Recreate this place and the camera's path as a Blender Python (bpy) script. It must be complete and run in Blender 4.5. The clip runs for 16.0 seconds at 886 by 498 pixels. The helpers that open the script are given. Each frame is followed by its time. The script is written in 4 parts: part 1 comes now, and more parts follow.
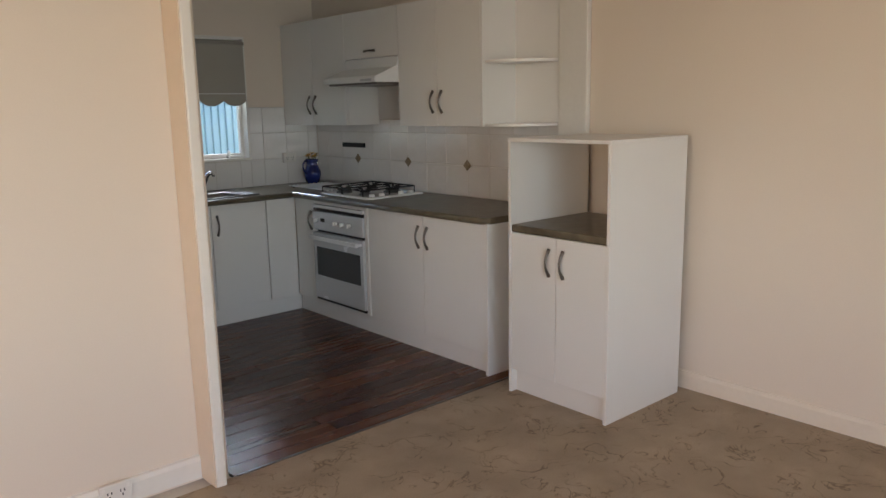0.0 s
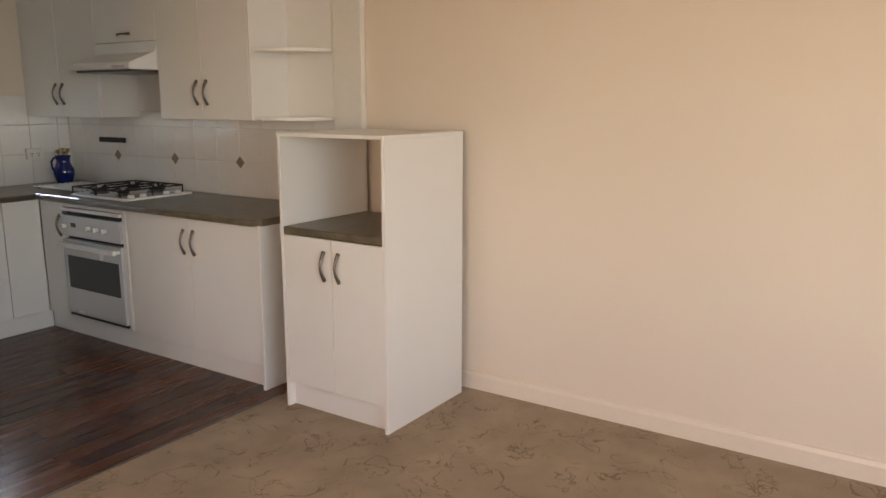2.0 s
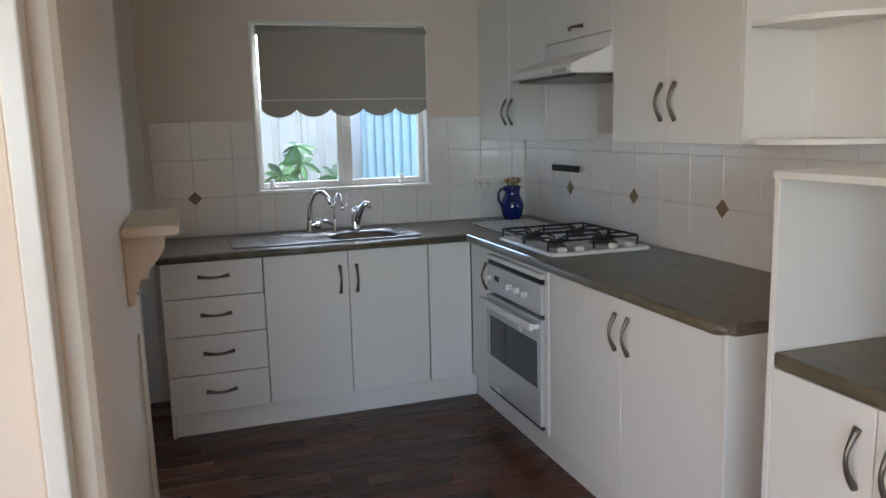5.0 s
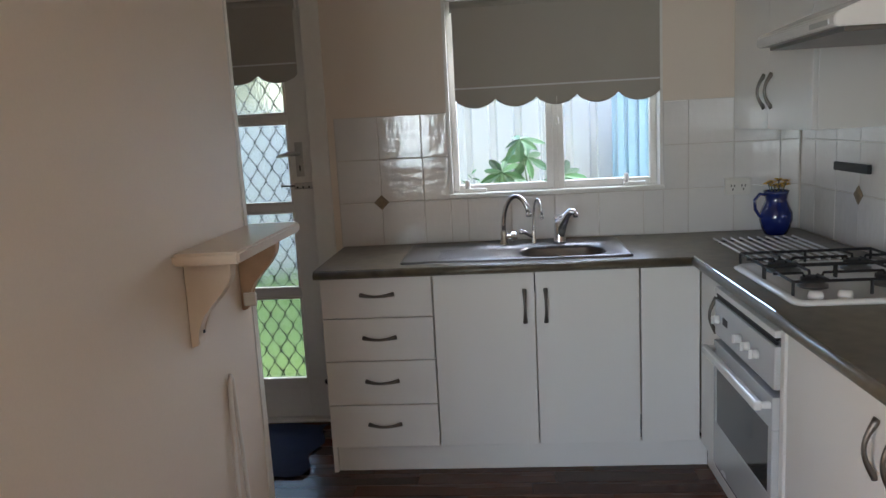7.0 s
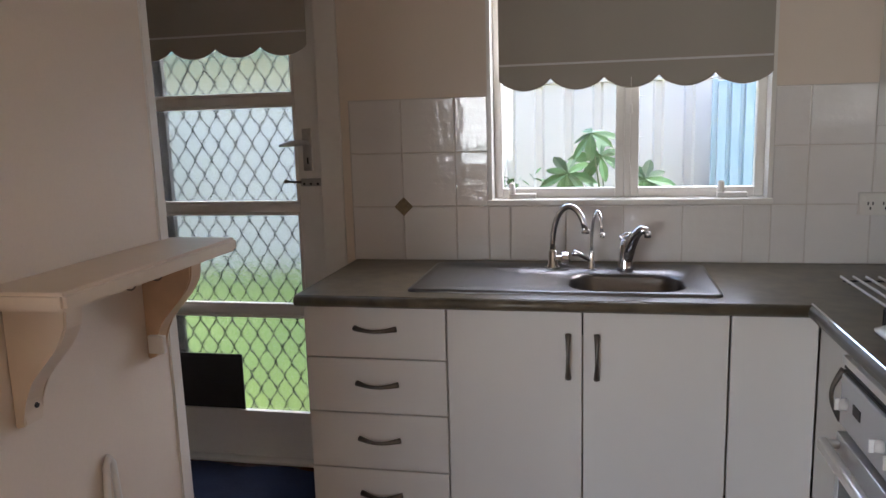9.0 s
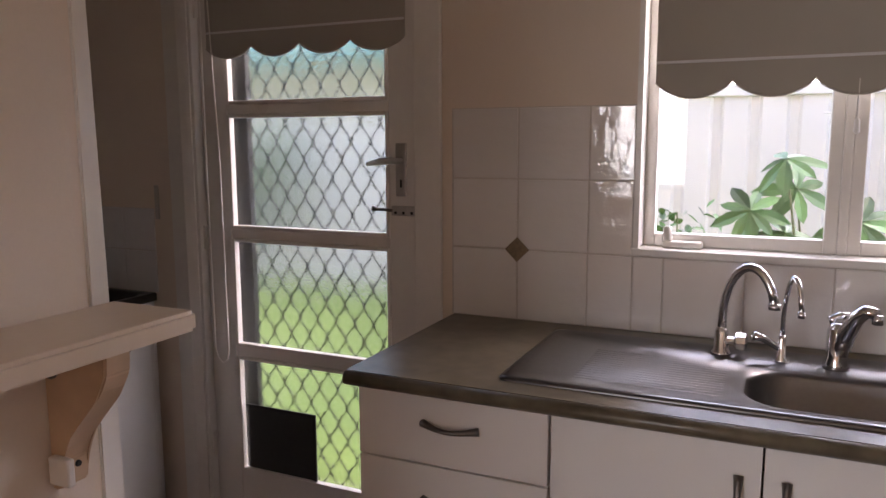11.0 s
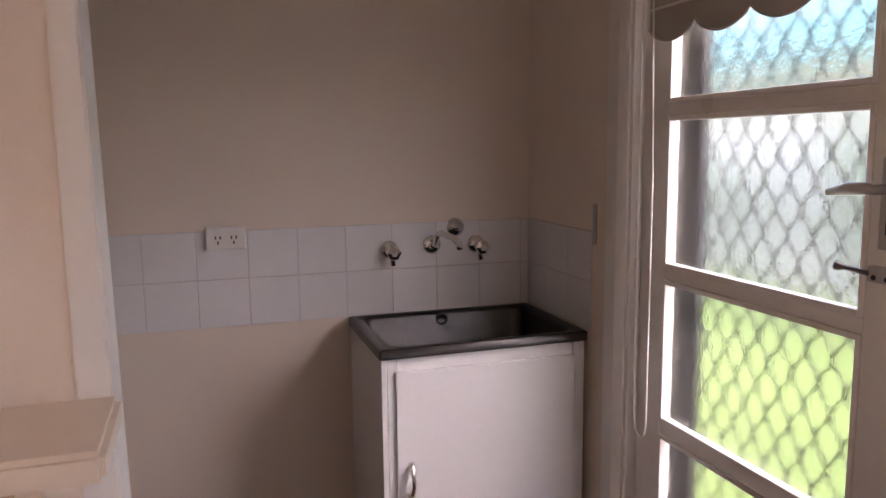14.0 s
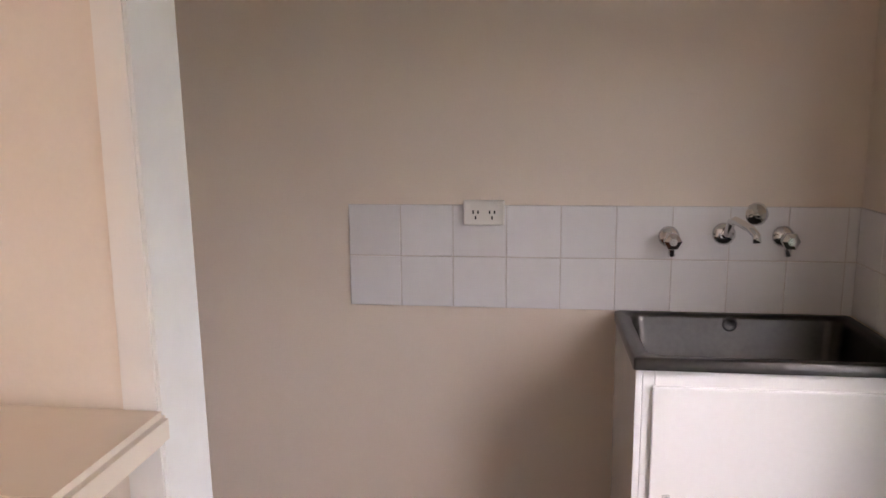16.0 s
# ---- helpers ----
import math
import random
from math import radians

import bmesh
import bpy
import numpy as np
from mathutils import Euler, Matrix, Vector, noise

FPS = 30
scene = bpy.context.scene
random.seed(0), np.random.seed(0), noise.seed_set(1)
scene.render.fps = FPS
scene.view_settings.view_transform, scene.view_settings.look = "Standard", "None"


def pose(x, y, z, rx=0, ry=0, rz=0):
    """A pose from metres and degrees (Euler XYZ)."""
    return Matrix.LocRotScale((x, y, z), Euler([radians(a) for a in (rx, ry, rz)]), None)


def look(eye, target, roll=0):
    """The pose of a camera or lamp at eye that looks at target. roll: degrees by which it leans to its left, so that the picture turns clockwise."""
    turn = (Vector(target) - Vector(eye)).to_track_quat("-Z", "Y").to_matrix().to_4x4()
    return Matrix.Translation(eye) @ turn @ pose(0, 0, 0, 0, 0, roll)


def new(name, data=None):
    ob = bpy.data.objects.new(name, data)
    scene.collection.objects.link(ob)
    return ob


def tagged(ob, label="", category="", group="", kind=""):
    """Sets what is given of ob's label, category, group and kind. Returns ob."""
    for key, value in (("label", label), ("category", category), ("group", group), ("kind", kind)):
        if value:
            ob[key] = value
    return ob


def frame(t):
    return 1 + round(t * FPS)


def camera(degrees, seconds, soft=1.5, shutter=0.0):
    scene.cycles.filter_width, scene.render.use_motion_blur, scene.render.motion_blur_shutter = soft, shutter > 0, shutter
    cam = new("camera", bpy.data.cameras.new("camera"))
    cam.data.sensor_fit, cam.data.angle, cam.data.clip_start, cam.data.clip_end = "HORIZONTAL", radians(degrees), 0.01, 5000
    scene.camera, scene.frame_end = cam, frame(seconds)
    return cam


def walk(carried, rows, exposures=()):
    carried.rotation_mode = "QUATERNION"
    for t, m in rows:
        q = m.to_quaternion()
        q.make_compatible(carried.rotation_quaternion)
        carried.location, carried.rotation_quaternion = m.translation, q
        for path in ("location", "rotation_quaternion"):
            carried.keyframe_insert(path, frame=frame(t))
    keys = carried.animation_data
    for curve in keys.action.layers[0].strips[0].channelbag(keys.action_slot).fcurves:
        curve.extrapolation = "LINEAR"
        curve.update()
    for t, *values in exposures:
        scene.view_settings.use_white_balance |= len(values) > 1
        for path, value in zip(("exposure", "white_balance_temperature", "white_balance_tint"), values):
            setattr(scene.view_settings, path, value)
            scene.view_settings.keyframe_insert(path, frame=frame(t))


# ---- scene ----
cam = camera(61.0, 16.0)
PATH = [
    (0, (-3.336, -5.26, 1.441), (-2.031, -3.791, 1.069), -1.1),
    (0.5, (-3.318, -5.246, 1.436), (-1.77, -4.034, 1.07), -0.7),
    (1, (-3.278, -5.248, 1.423), (-1.591, -4.236, 1.061), -0.5),
    (1.5, (-3.209, -5.238, 1.415), (-1.5, -4.269, 1.039), -0.2),
    (2, (-3.083, -5.211, 1.42), (-1.441, -4.135, 1.036), -0.0),
    (2.5, (-2.928, -5.148, 1.423), (-1.415, -3.895, 1.046), -0.1),
    (3, (-2.744, -4.975, 1.415), (-1.374, -3.56, 1.067), -0.9),
    (3.5, (-2.513, -4.744, 1.403), (-1.295, -3.19, 1.081), -1.1),
    (4, (-2.297, -4.525, 1.405), (-1.234, -2.864, 1.076), -0.9),
    (4.5, (-2.123, -4.307, 1.398), (-1.246, -2.54, 1.07), -1.3),
    (5, (-1.927, -4.11, 1.404), (-1.293, -2.241, 1.083), -1.5),
    (5.2, (-1.832, -4.049, 1.407), (-1.316, -2.143, 1.091), -1.3),
    (7.3, (-1.277, -3.353, 1.401), (-1.505, -1.392, 1.081), -2.8),
    (7.5, (-1.24, -3.274, 1.39), (-1.511, -1.318, 1.073), -2.4),
    (8, (-1.172, -3.091, 1.407), (-1.517, -1.151, 1.064), -2.2),
    (8.2, (-1.172, -3.014, 1.4), (-1.523, -1.076, 1.055), -2.3),
    (10.3, (-1.158, -2.229, 1.362), (-1.812, -0.361, 1.072), -0.1),
    (10.5, (-1.166, -2.151, 1.37), (-1.87, -0.302, 1.08), -0.2),
    (11, (-1.206, -2.001, 1.372), (-2.027, -0.2, 1.087), -0.2),
    (11.5, (-1.215, -1.85, 1.373), (-2.223, -0.147, 1.086), -0.3),
    (12, (-1.181, -1.656, 1.388), (-2.404, -0.107, 1.065), 0.0),
    (12.5, (-1.183, -1.486, 1.398), (-2.569, -0.087, 1.046), -0.9),
    (13, (-1.232, -1.311, 1.377), (-2.794, -0.104, 1.059), -1.4),
    (13.5, (-1.277, -1.198, 1.387), (-3.005, -0.233, 1.097), -1.9),
    (14, (-1.277, -1.108, 1.395), (-3.161, -0.495, 1.121), -0.6),
    (14.5, (-1.273, -1.019, 1.378), (-3.221, -0.678, 1.083), -0.2),
    (15, (-1.327, -0.945, 1.382), (-3.29, -0.742, 1.057), -0.9),
    (15.5, (-1.441, -0.916, 1.391), (-3.41, -0.855, 1.046), -0.6),
    (16, (-1.535, -0.887, 1.38), (-3.492, -1.128, 1.042), -0.4),
]
walk(cam, [(t, look(eye, target, roll)) for t, eye, target, roll in PATH],
     [(0.0, 2.5, 6550, 12), (0.5, 2.68, 7000, 15), (1.0, 2.87, 7400, 17), (2.0, 2.82, 7250, 16), (3.0, 2.58, 6700, 13), (4.0, 2.68, 6250, 11), (5.0, 2.97, 5950, 11),
      (8.2, 3.05, 6450, 15), (10.3, 2.95, 6950, 29), (12.5, 3.58, 7550, 33), (13.0, 3.8, 7500, 33), (14.0, 3.83, 7300, 37), (14.5, 3.9, 7150, 35), (15.2, 4.0, 7100, 33), (16.0, 4.5, 7150, 27)])

# ---- light ----
world = bpy.data.worlds.new("sky")
scene.world = world
world.use_nodes = True
wn = world.node_tree
sky = wn.nodes.new("ShaderNodeTexSky")
sky.sky_type, sky.sun_disc = "NISHITA", False
sky.sun_elevation, sky.sun_rotation = radians(45), radians(45)
wn.links.new(sky.outputs[0], wn.nodes["Background"].inputs[0])
wn.nodes["Background"].inputs[1].default_value = 0.15
sun = new("sun", bpy.data.lights.new("sun", "SUN"))
sun.data.energy, sun.data.angle, sun.data.color = 0.9, radians(90), (0.91, 0.965, 1.0)
sun.matrix_world = look((0, 0, 0), (-0.5, -0.5, -0.7))


def window_lamp(name, m, w, h, watts, colour):
    lamp = new(name, bpy.data.lights.new(name, "AREA"))
    lamp.data.shape, lamp.data.size, lamp.data.size_y = "RECTANGLE", w, h
    lamp.data.energy, lamp.data.color = watts, colour
    lamp.matrix_world = m


window_lamp("lounge_window_daylight", look((-3.6, -8.02, 1.45), (-3.6, 0, 1.2)), 2.4, 1.3, 10.5, (0.78, 0.90, 1.0))
window_lamp("lounge_side_window_daylight", look((-6.02, -5.2, 1.45), (0, -5.2, 1.2)), 2.0, 1.3, 7.5, (1.0, 0.58, 0.30))


# ---- materials ----
def material(name, colour, rough=0.5, metal=0.0, vary=0.06, grain=60.0, bump=0.05, stain=3.0, random_amount=0.0, coat=0.0):
    """A surface with fine grain, broad stains, bump and, for pieces, a tone of their own."""
    m = bpy.data.materials.new(name)
    m.use_nodes = True
    n, l = m.node_tree.nodes, m.node_tree.links
    p = n["Principled BSDF"]
    p.inputs["Roughness"].default_value, p.inputs["Metallic"].default_value = rough, metal
    p.inputs["Coat Weight"].default_value = coat
    at = n.new("ShaderNodeTexCoord").outputs["Object"]
    fine, broad = n.new("ShaderNodeTexNoise"), n.new("ShaderNodeTexNoise")
    for node, scale in ((fine, grain), (broad, stain)):
        node.inputs["Scale"].default_value, node.inputs["Detail"].default_value = scale, 4
        l.new(at, node.inputs["Vector"])
    add = n.new("ShaderNodeMath")
    add.operation = "ADD"
    l.new(fine.outputs[0], add.inputs[0]), l.new(broad.outputs[0], add.inputs[1])
    tone = n.new("ShaderNodeMapRange")
    tone.inputs[1].default_value, tone.inputs[2].default_value = 0.6, 1.4
    tone.inputs[3].default_value, tone.inputs[4].default_value = 1 - vary, 1 + vary
    l.new(add.outputs[0], tone.inputs[0])
    value = tone.outputs[0]
    if random_amount:
        info, rnd, mul = n.new("ShaderNodeObjectInfo"), n.new("ShaderNodeMapRange"), n.new("ShaderNodeMath")
        rnd.inputs[3].default_value, rnd.inputs[4].default_value = 1 - random_amount, 1 + random_amount
        l.new(info.outputs["Random"], rnd.inputs[0])
        mul.operation = "MULTIPLY"
        l.new(value, mul.inputs[0]), l.new(rnd.outputs[0], mul.inputs[1])
        value = mul.outputs[0]
    hsv = n.new("ShaderNodeHueSaturation")
    hsv.inputs["Color"].default_value = (*colour, 1)
    l.new(value, hsv.inputs["Value"])
    l.new(hsv.outputs[0], p.inputs["Base Color"])
    rr = n.new("ShaderNodeMapRange")
    rr.inputs[3].default_value, rr.inputs[4].default_value = max(rough - 0.08, 0.02), min(rough + 0.08, 1)
    l.new(broad.outputs[0], rr.inputs[0]), l.new(rr.outputs[0], p.inputs["Roughness"])
    if bump:
        b = n.new("ShaderNodeBump")
        b.inputs["Strength"].default_value, b.inputs["Distance"].default_value = bump, 0.004
        l.new(fine.outputs[0], b.inputs["Height"]), l.new(b.outputs[0], p.inputs["Normal"])
    return m


WALL = material("cream_wall_paint", (0.76, 0.66, 0.56), 0.55, grain=180, bump=0.08, vary=0.025, stain=1.2)
BASE = material("cream_gloss_baseboard", (0.78, 0.69, 0.585), 0.35, grain=40, vary=0.03)
CEIL = material("ceiling_paint", (0.78, 0.76, 0.72), 0.7, vary=0.02)
TRIM = material("white_gloss_trim", (0.78, 0.75, 0.70), 0.3, grain=40, vary=0.03)
LAMINATE = material("white_laminate", (0.79, 0.77, 0.74), 0.32, grain=300, bump=0.03, vary=0.015)
CARCASS = material("white_melamine", (0.76, 0.74, 0.71), 0.4, grain=300, bump=0.02, vary=0.015)
BENCH = material("grey_brown_laminate_worktop", (0.130, 0.107, 0.072), 0.33, grain=19, bump=0, vary=0.5, stain=6)
TILE = material("white_glazed_tile", (0.78, 0.75, 0.72), 0.06, grain=17, bump=0.75, vary=0.02, random_amount=0.02, coat=0.6)
TILE.node_tree.nodes["Principled BSDF"].inputs["Specular IOR Level"].default_value = 0.8
SMALL_TILE = material("white_satin_tile", (0.75, 0.74, 0.735), 0.22, grain=25, bump=0.06, vary=0.02, random_amount=0.02)
GROUT = material("pale_grout", (0.62, 0.57, 0.52), 0.8)
STEEL = material("brushed_stainless_steel", (0.175, 0.172, 0.172), 0.33, 1.0, vary=0.08, grain=90, bump=0.03)
# Trough steel, slightly mottled; base colour darkened to stand in for basin shade.
SHADED_STEEL = material("shade_darkened_steel", (0.065, 0.062, 0.06), 0.34, 1.0, vary=0.15, grain=70, bump=0.04)
CHROME = material("chrome", (0.75, 0.75, 0.76), 0.08, 1.0, vary=0.02, bump=0)
PLATE = material("worn_nickel", (0.50, 0.48, 0.45), 0.38, 0.8, vary=0.12, grain=80)
SATIN = material("satin_grey_metal", (0.17, 0.155, 0.14), 0.35, 0.9, vary=0.05, bump=0)
BRASSY = material("bronze_diamond_inlay", (0.22, 0.16, 0.09), 0.35, vary=0.35, grain=110, bump=0.5)
ENAMEL = material("white_enamel", (0.80, 0.80, 0.79), 0.15, vary=0.02)
OVEN = material("pale_grey_oven_panel", (0.62, 0.64, 0.66), 0.25, 0.2, vary=0.02)
BLACK = material("black_enamel", (0.012, 0.012, 0.013), 0.55, vary=0.15)
DARK = material("dark_rubber", (0.02, 0.02, 0.022), 0.6, vary=0.2)
OVEN_GLASS = material("smoked_oven_glass", (0.035, 0.037, 0.04), 0.06, vary=0.05, bump=0)
BLIND = material("beige_grey_blind_cloth", (0.40, 0.37, 0.32), 0.85, grain=700, bump=0.15, vary=0.06)
PINE = material("varnished_pine", (0.58, 0.40, 0.26), 0.4, grain=22, vary=0.14, bump=0.05)
CREAM_WOOD = material("cream_painted_wood", (0.72, 0.60, 0.48), 0.35, grain=30, vary=0.03)
PLASTIC = material("cream_plastic", (0.74, 0.71, 0.66), 0.35, vary=0.02)
BLUE = material("cobalt_blue_glaze", (0.009, 0.02, 0.145), 0.1, vary=0.25, grain=12, coat=0.5)
YELLOW = material("yellow_petal", (0.75, 0.46, 0.05), 0.6, vary=0.2, random_amount=0.2)
LEAF = material("green_leaf", (0.13, 0.26, 0.10), 0.35, vary=0.25, random_amount=0.35)
STEM = material("green_brown_stem", (0.10, 0.12, 0.05), 0.6, vary=0.2)
GRASS = material("lawn", (0.16, 0.235, 0.055), 0.9, vary=0.35, grain=30, bump=0.6)
FENCE = material("cream_steel_fence", (0.63, 0.585, 0.55), 0.45, vary=0.04, grain=8)
BLUE_STEEL = material("grey_blue_steel_sheet", (0.33, 0.45, 0.54), 0.45, vary=0.06, grain=8)
MAT = material("navy_blue_mat_cloth", (0.008, 0.018, 0.06), 0.9, vary=0.4, grain=120, bump=0.5)
CLOTH = material("white_cloth", (0.7, 0.7, 0.7), 0.9, vary=0.06, grain=160, bump=0.3)
GREEN_STEEL = material("faded_green_steel", (0.13, 0.30, 0.27), 0.5, vary=0.06, grain=8)
SHED = material("olive_cream_weatherboard", (0.42, 0.40, 0.29), 0.7, vary=0.12, grain=5)
BRICK = material("brown_brick", (0.15, 0.088, 0.062), 0.85, vary=0.3, grain=14, bump=0.4)


def wood_material():
    """Dark red-brown plank with long grain along x and a tone for each plank."""
    m = material("dark_red_brown_wood_plank", (0.092, 0.034, 0.017), 0.28, vary=0.2, grain=20, bump=0.05, random_amount=0.5)
    m.node_tree.nodes["Principled BSDF"].inputs["Specular IOR Level"].default_value = 0.3
    n, l = m.node_tree.nodes, m.node_tree.links
    mapping = n.new("ShaderNodeMapping")
    mapping.inputs["Scale"].default_value = (0.12, 2.2, 1)
    tex = next(x for x in n if x.type == "TEX_COORD")
    l.new(tex.outputs["Object"], mapping.inputs["Vector"])
    for x in n:
        if x.type == "TEX_NOISE":
            l.new(mapping.outputs[0], x.inputs["Vector"])
    return m


def carpet_material():
    """Beige pile with darker crinkled veins."""
    m = material("beige_veined_carpet", (0.37, 0.285, 0.205), 0.95, vary=0.30, grain=260, bump=0.8, stain=4.5)
    n, l = m.node_tree.nodes, m.node_tree.links
    tex = next(x for x in n if x.type == "TEX_COORD")
    warp, vein, patch = n.new("ShaderNodeTexNoise"), n.new("ShaderNodeTexNoise"), n.new("ShaderNodeTexNoise")
    warp.inputs["Scale"].default_value, vein.inputs["Scale"].default_value, patch.inputs["Scale"].default_value = 6, 8, 6
    vein.inputs["Detail"].default_value, vein.inputs["Distortion"].default_value = 3, 1.2
    l.new(tex.outputs["Object"], vein.inputs["Vector"]), l.new(tex.outputs["Object"], patch.inputs["Vector"])
    ridge = n.new("ShaderNodeMath")
    ridge.operation = "SUBTRACT"
    ridge.inputs[1].default_value = 0.5
    l.new(vein.outputs[0], ridge.inputs[0])
    size = n.new("ShaderNodeMath")
    size.operation = "ABSOLUTE"
    l.new(ridge.outputs[0], size.inputs[0])
    line = n.new("ShaderNodeMapRange")
    line.inputs[1].default_value, line.inputs[2].default_value = 0.0, 0.024
    line.inputs[3].default_value, line.inputs[4].default_value = 1.0, 0.0
    l.new(size.outputs[0], line.inputs[0])
    gate = n.new("ShaderNodeMapRange")
    gate.inputs[1].default_value, gate.inputs[2].default_value = 0.46, 0.54
    l.new(patch.outputs[0], gate.inputs[0])
    both = n.new("ShaderNodeMath")
    both.operation = "MULTIPLY"
    l.new(line.outputs[0], both.inputs[0]), l.new(gate.outputs[0], both.inputs[1])
    weak = n.new("ShaderNodeMath")
    weak.operation = "MULTIPLY"
    weak.inputs[1].default_value = 0.62
    l.new(both.outputs[0], weak.inputs[0])
    mix = n.new("ShaderNodeMix")
    mix.data_type = "RGBA"
    p = n["Principled BSDF"]
    old = p.inputs["Base Color"].links[0].from_socket
    l.new(weak.outputs[0], mix.inputs["Factor"])
    l.new(old, mix.inputs["A"])
    mix.inputs["B"].default_value = (0.09, 0.058, 0.035, 1)
    l.new(mix.outputs["Result"], p.inputs["Base Color"])
    return m


def glass_material(name, rough, bump, tint=(0.96, 0.98, 0.97)):
    m = bpy.data.materials.new(name)
    m.use_nodes = True
    n, l = m.node_tree.nodes, m.node_tree.links
    p = n["Principled BSDF"]
    p.inputs["Transmission Weight"].default_value, p.inputs["Roughness"].default_value = 1, rough
    p.inputs["Base Color"].default_value = (*tint, 1)
    p.inputs["IOR"].default_value = 1.45
    p.inputs["Specular IOR Level"].default_value = 0.0
    if bump:
        noise_tex, b = n.new("ShaderNodeTexNoise"), n.new("ShaderNodeBump")
        noise_tex.inputs["Scale"].default_value = 90
        l.new(n.new("ShaderNodeTexCoord").outputs["Object"], noise_tex.inputs["Vector"])
        b.inputs["Strength"].default_value, b.inputs["Distance"].default_value = bump, 0.003
        l.new(noise_tex.outputs[0], b.inputs["Height"]), l.new(b.outputs[0], p.inputs["Normal"])
    return m


WOOD, CARPET = wood_material(), carpet_material()
CLEAR, OBSCURE = glass_material("clear_glass", 0.0, 0), glass_material("obscure_glass", 0.14, 0.3, (0.73, 0.72, 0.67))

# ---- mesh tools ----
ORIGIN = {}


def thing(name, x, y, z, label, category, group="", kind=""):
    """An Empty at a thing's base, under which its parts hang."""
    ob = new(name)
    ob.location = (x, y, z)
    ORIGIN[ob.name] = Vector((x, y, z))
    return tagged(ob, label, category, group, kind)


def part(name, bm, mat, parent=None, label="", smooth=False):
    """One mesh object from a bmesh in world metres, under a thing or part."""
    base = ORIGIN.get(parent.name, Vector()) if parent else Vector()
    if base.length:
        bmesh.ops.translate(bm, verts=bm.verts, vec=-base)
    bmesh.ops.recalc_face_normals(bm, faces=bm.faces)
    mesh = bpy.data.meshes.new(name)
    for f in bm.faces:
        f.smooth = smooth
    bm.to_mesh(mesh)
    bm.free()
    mesh.materials.append(mat)
    ob = new(name, mesh)
    if parent:
        ob.parent = parent
    ORIGIN[ob.name] = base
    if label:
        ob["label"] = label
    return ob


def structure(name, bm, mat, label, category):
    return tagged(part(name, bm, mat), label, category, kind="structure")


def add_box(bm, x0, y0, z0, x1, y1, z1, b=0.0):
    x0, x1, y0, y1, z0, z1 = min(x0, x1), max(x0, x1), min(y0, y1), max(y0, y1), min(z0, z1), max(z0, z1)
    vs = bmesh.ops.create_cube(bm, size=1)["verts"]
    bmesh.ops.scale(bm, verts=vs, vec=(x1 - x0, y1 - y0, z1 - z0))
    bmesh.ops.translate(bm, verts=vs, vec=((x0 + x1) / 2, (y0 + y1) / 2, (z0 + z1) / 2))
    if b:
        es = list({e for v in vs for e in v.link_edges})
        bmesh.ops.bevel(bm, geom=es, offset=b, segments=2, profile=0.5, affect="EDGES")
    return bm


def box(x0, y0, z0, x1, y1, z1, b=0.0):
    return add_box(bmesh.new(), x0, y0, z0, x1, y1, z1, b)


def boxes(*dims, b=0.0):
    bm = bmesh.new()
    for d in dims:
        add_box(bm, *d, b=b)
    return bm


def add_loops(bm, loops, cap=True, close=True):
    """Skin a list of closed rings of equal length."""
    rings = [[bm.verts.new(p) for p in ring] for ring in loops]
    for a, b in zip(rings, rings[1:]):
        n = len(a)
        for i in range(n if close else n - 1):
            bm.faces.new((a[i], a[(i + 1) % n], b[(i + 1) % n], b[i]))
    if cap:
        bm.faces.new(list(reversed(rings[0])))
        bm.faces.new(rings[-1])
    return bm


def tube(points, r, n=10, bm=None):
    """A round bar along points; r is one radius or one a point."""
    bm = bm or bmesh.new()
    pts = [Vector(p) for p in points]
    radii = r if isinstance(r, (list, tuple)) else [r] * len(pts)
    loops, side = [], None
    for i, p in enumerate(pts):
        d = (pts[min(i + 1, len(pts) - 1)] - pts[max(i - 1, 0)]).normalized()
        if side is None:
            side = d.orthogonal().normalized()
        side = (side - d * side.dot(d)).normalized()
        up = d.cross(side)
        loops.append([p + radii[i] * (math.cos(2 * math.pi * k / n) * side + math.sin(2 * math.pi * k / n) * up) for k in range(n)])
    return add_loops(bm, loops)


def lathe(profile, at, axis="z", n=24, bm=None):
    """A turned body: pairs of radius and distance along the axis from at."""
    bm = bm or bmesh.new()
    ring = [(math.cos(2 * math.pi * k / n), math.sin(2 * math.pi * k / n)) for k in range(n)]
    at = Vector(at)
    turn = {"z": lambda u, v, h: Vector((u, v, h)), "y": lambda u, v, h: Vector((u, h, v)), "x": lambda u, v, h: Vector((h, u, v))}[axis]
    return add_loops(bm, [[at + turn(max(r, 1e-4) * c, max(r, 1e-4) * s, h) for c, s in ring] for r, h in profile])


def arc(a, b, lift, n=10):
    """Points from a to b that bulge by the vector lift."""
    a, b, lift = Vector(a), Vector(b), Vector(lift)
    return [a.lerp(b, i / n) + lift * math.sin(math.pi * i / n) for i in range(n + 1)]


def rounded(x0, y0, x1, y1, r, z, n=6):
    pts = []
    for cx, cy, a in ((x1 - r, y1 - r, 0), (x0 + r, y1 - r, 90), (x0 + r, y0 + r, 180), (x1 - r, y0 + r, 270)):
        for i in range(n + 1):
            t = radians(a + 90 * i / n)
            pts.append((cx + r * math.cos(t), cy + r * math.sin(t), z))
    return pts


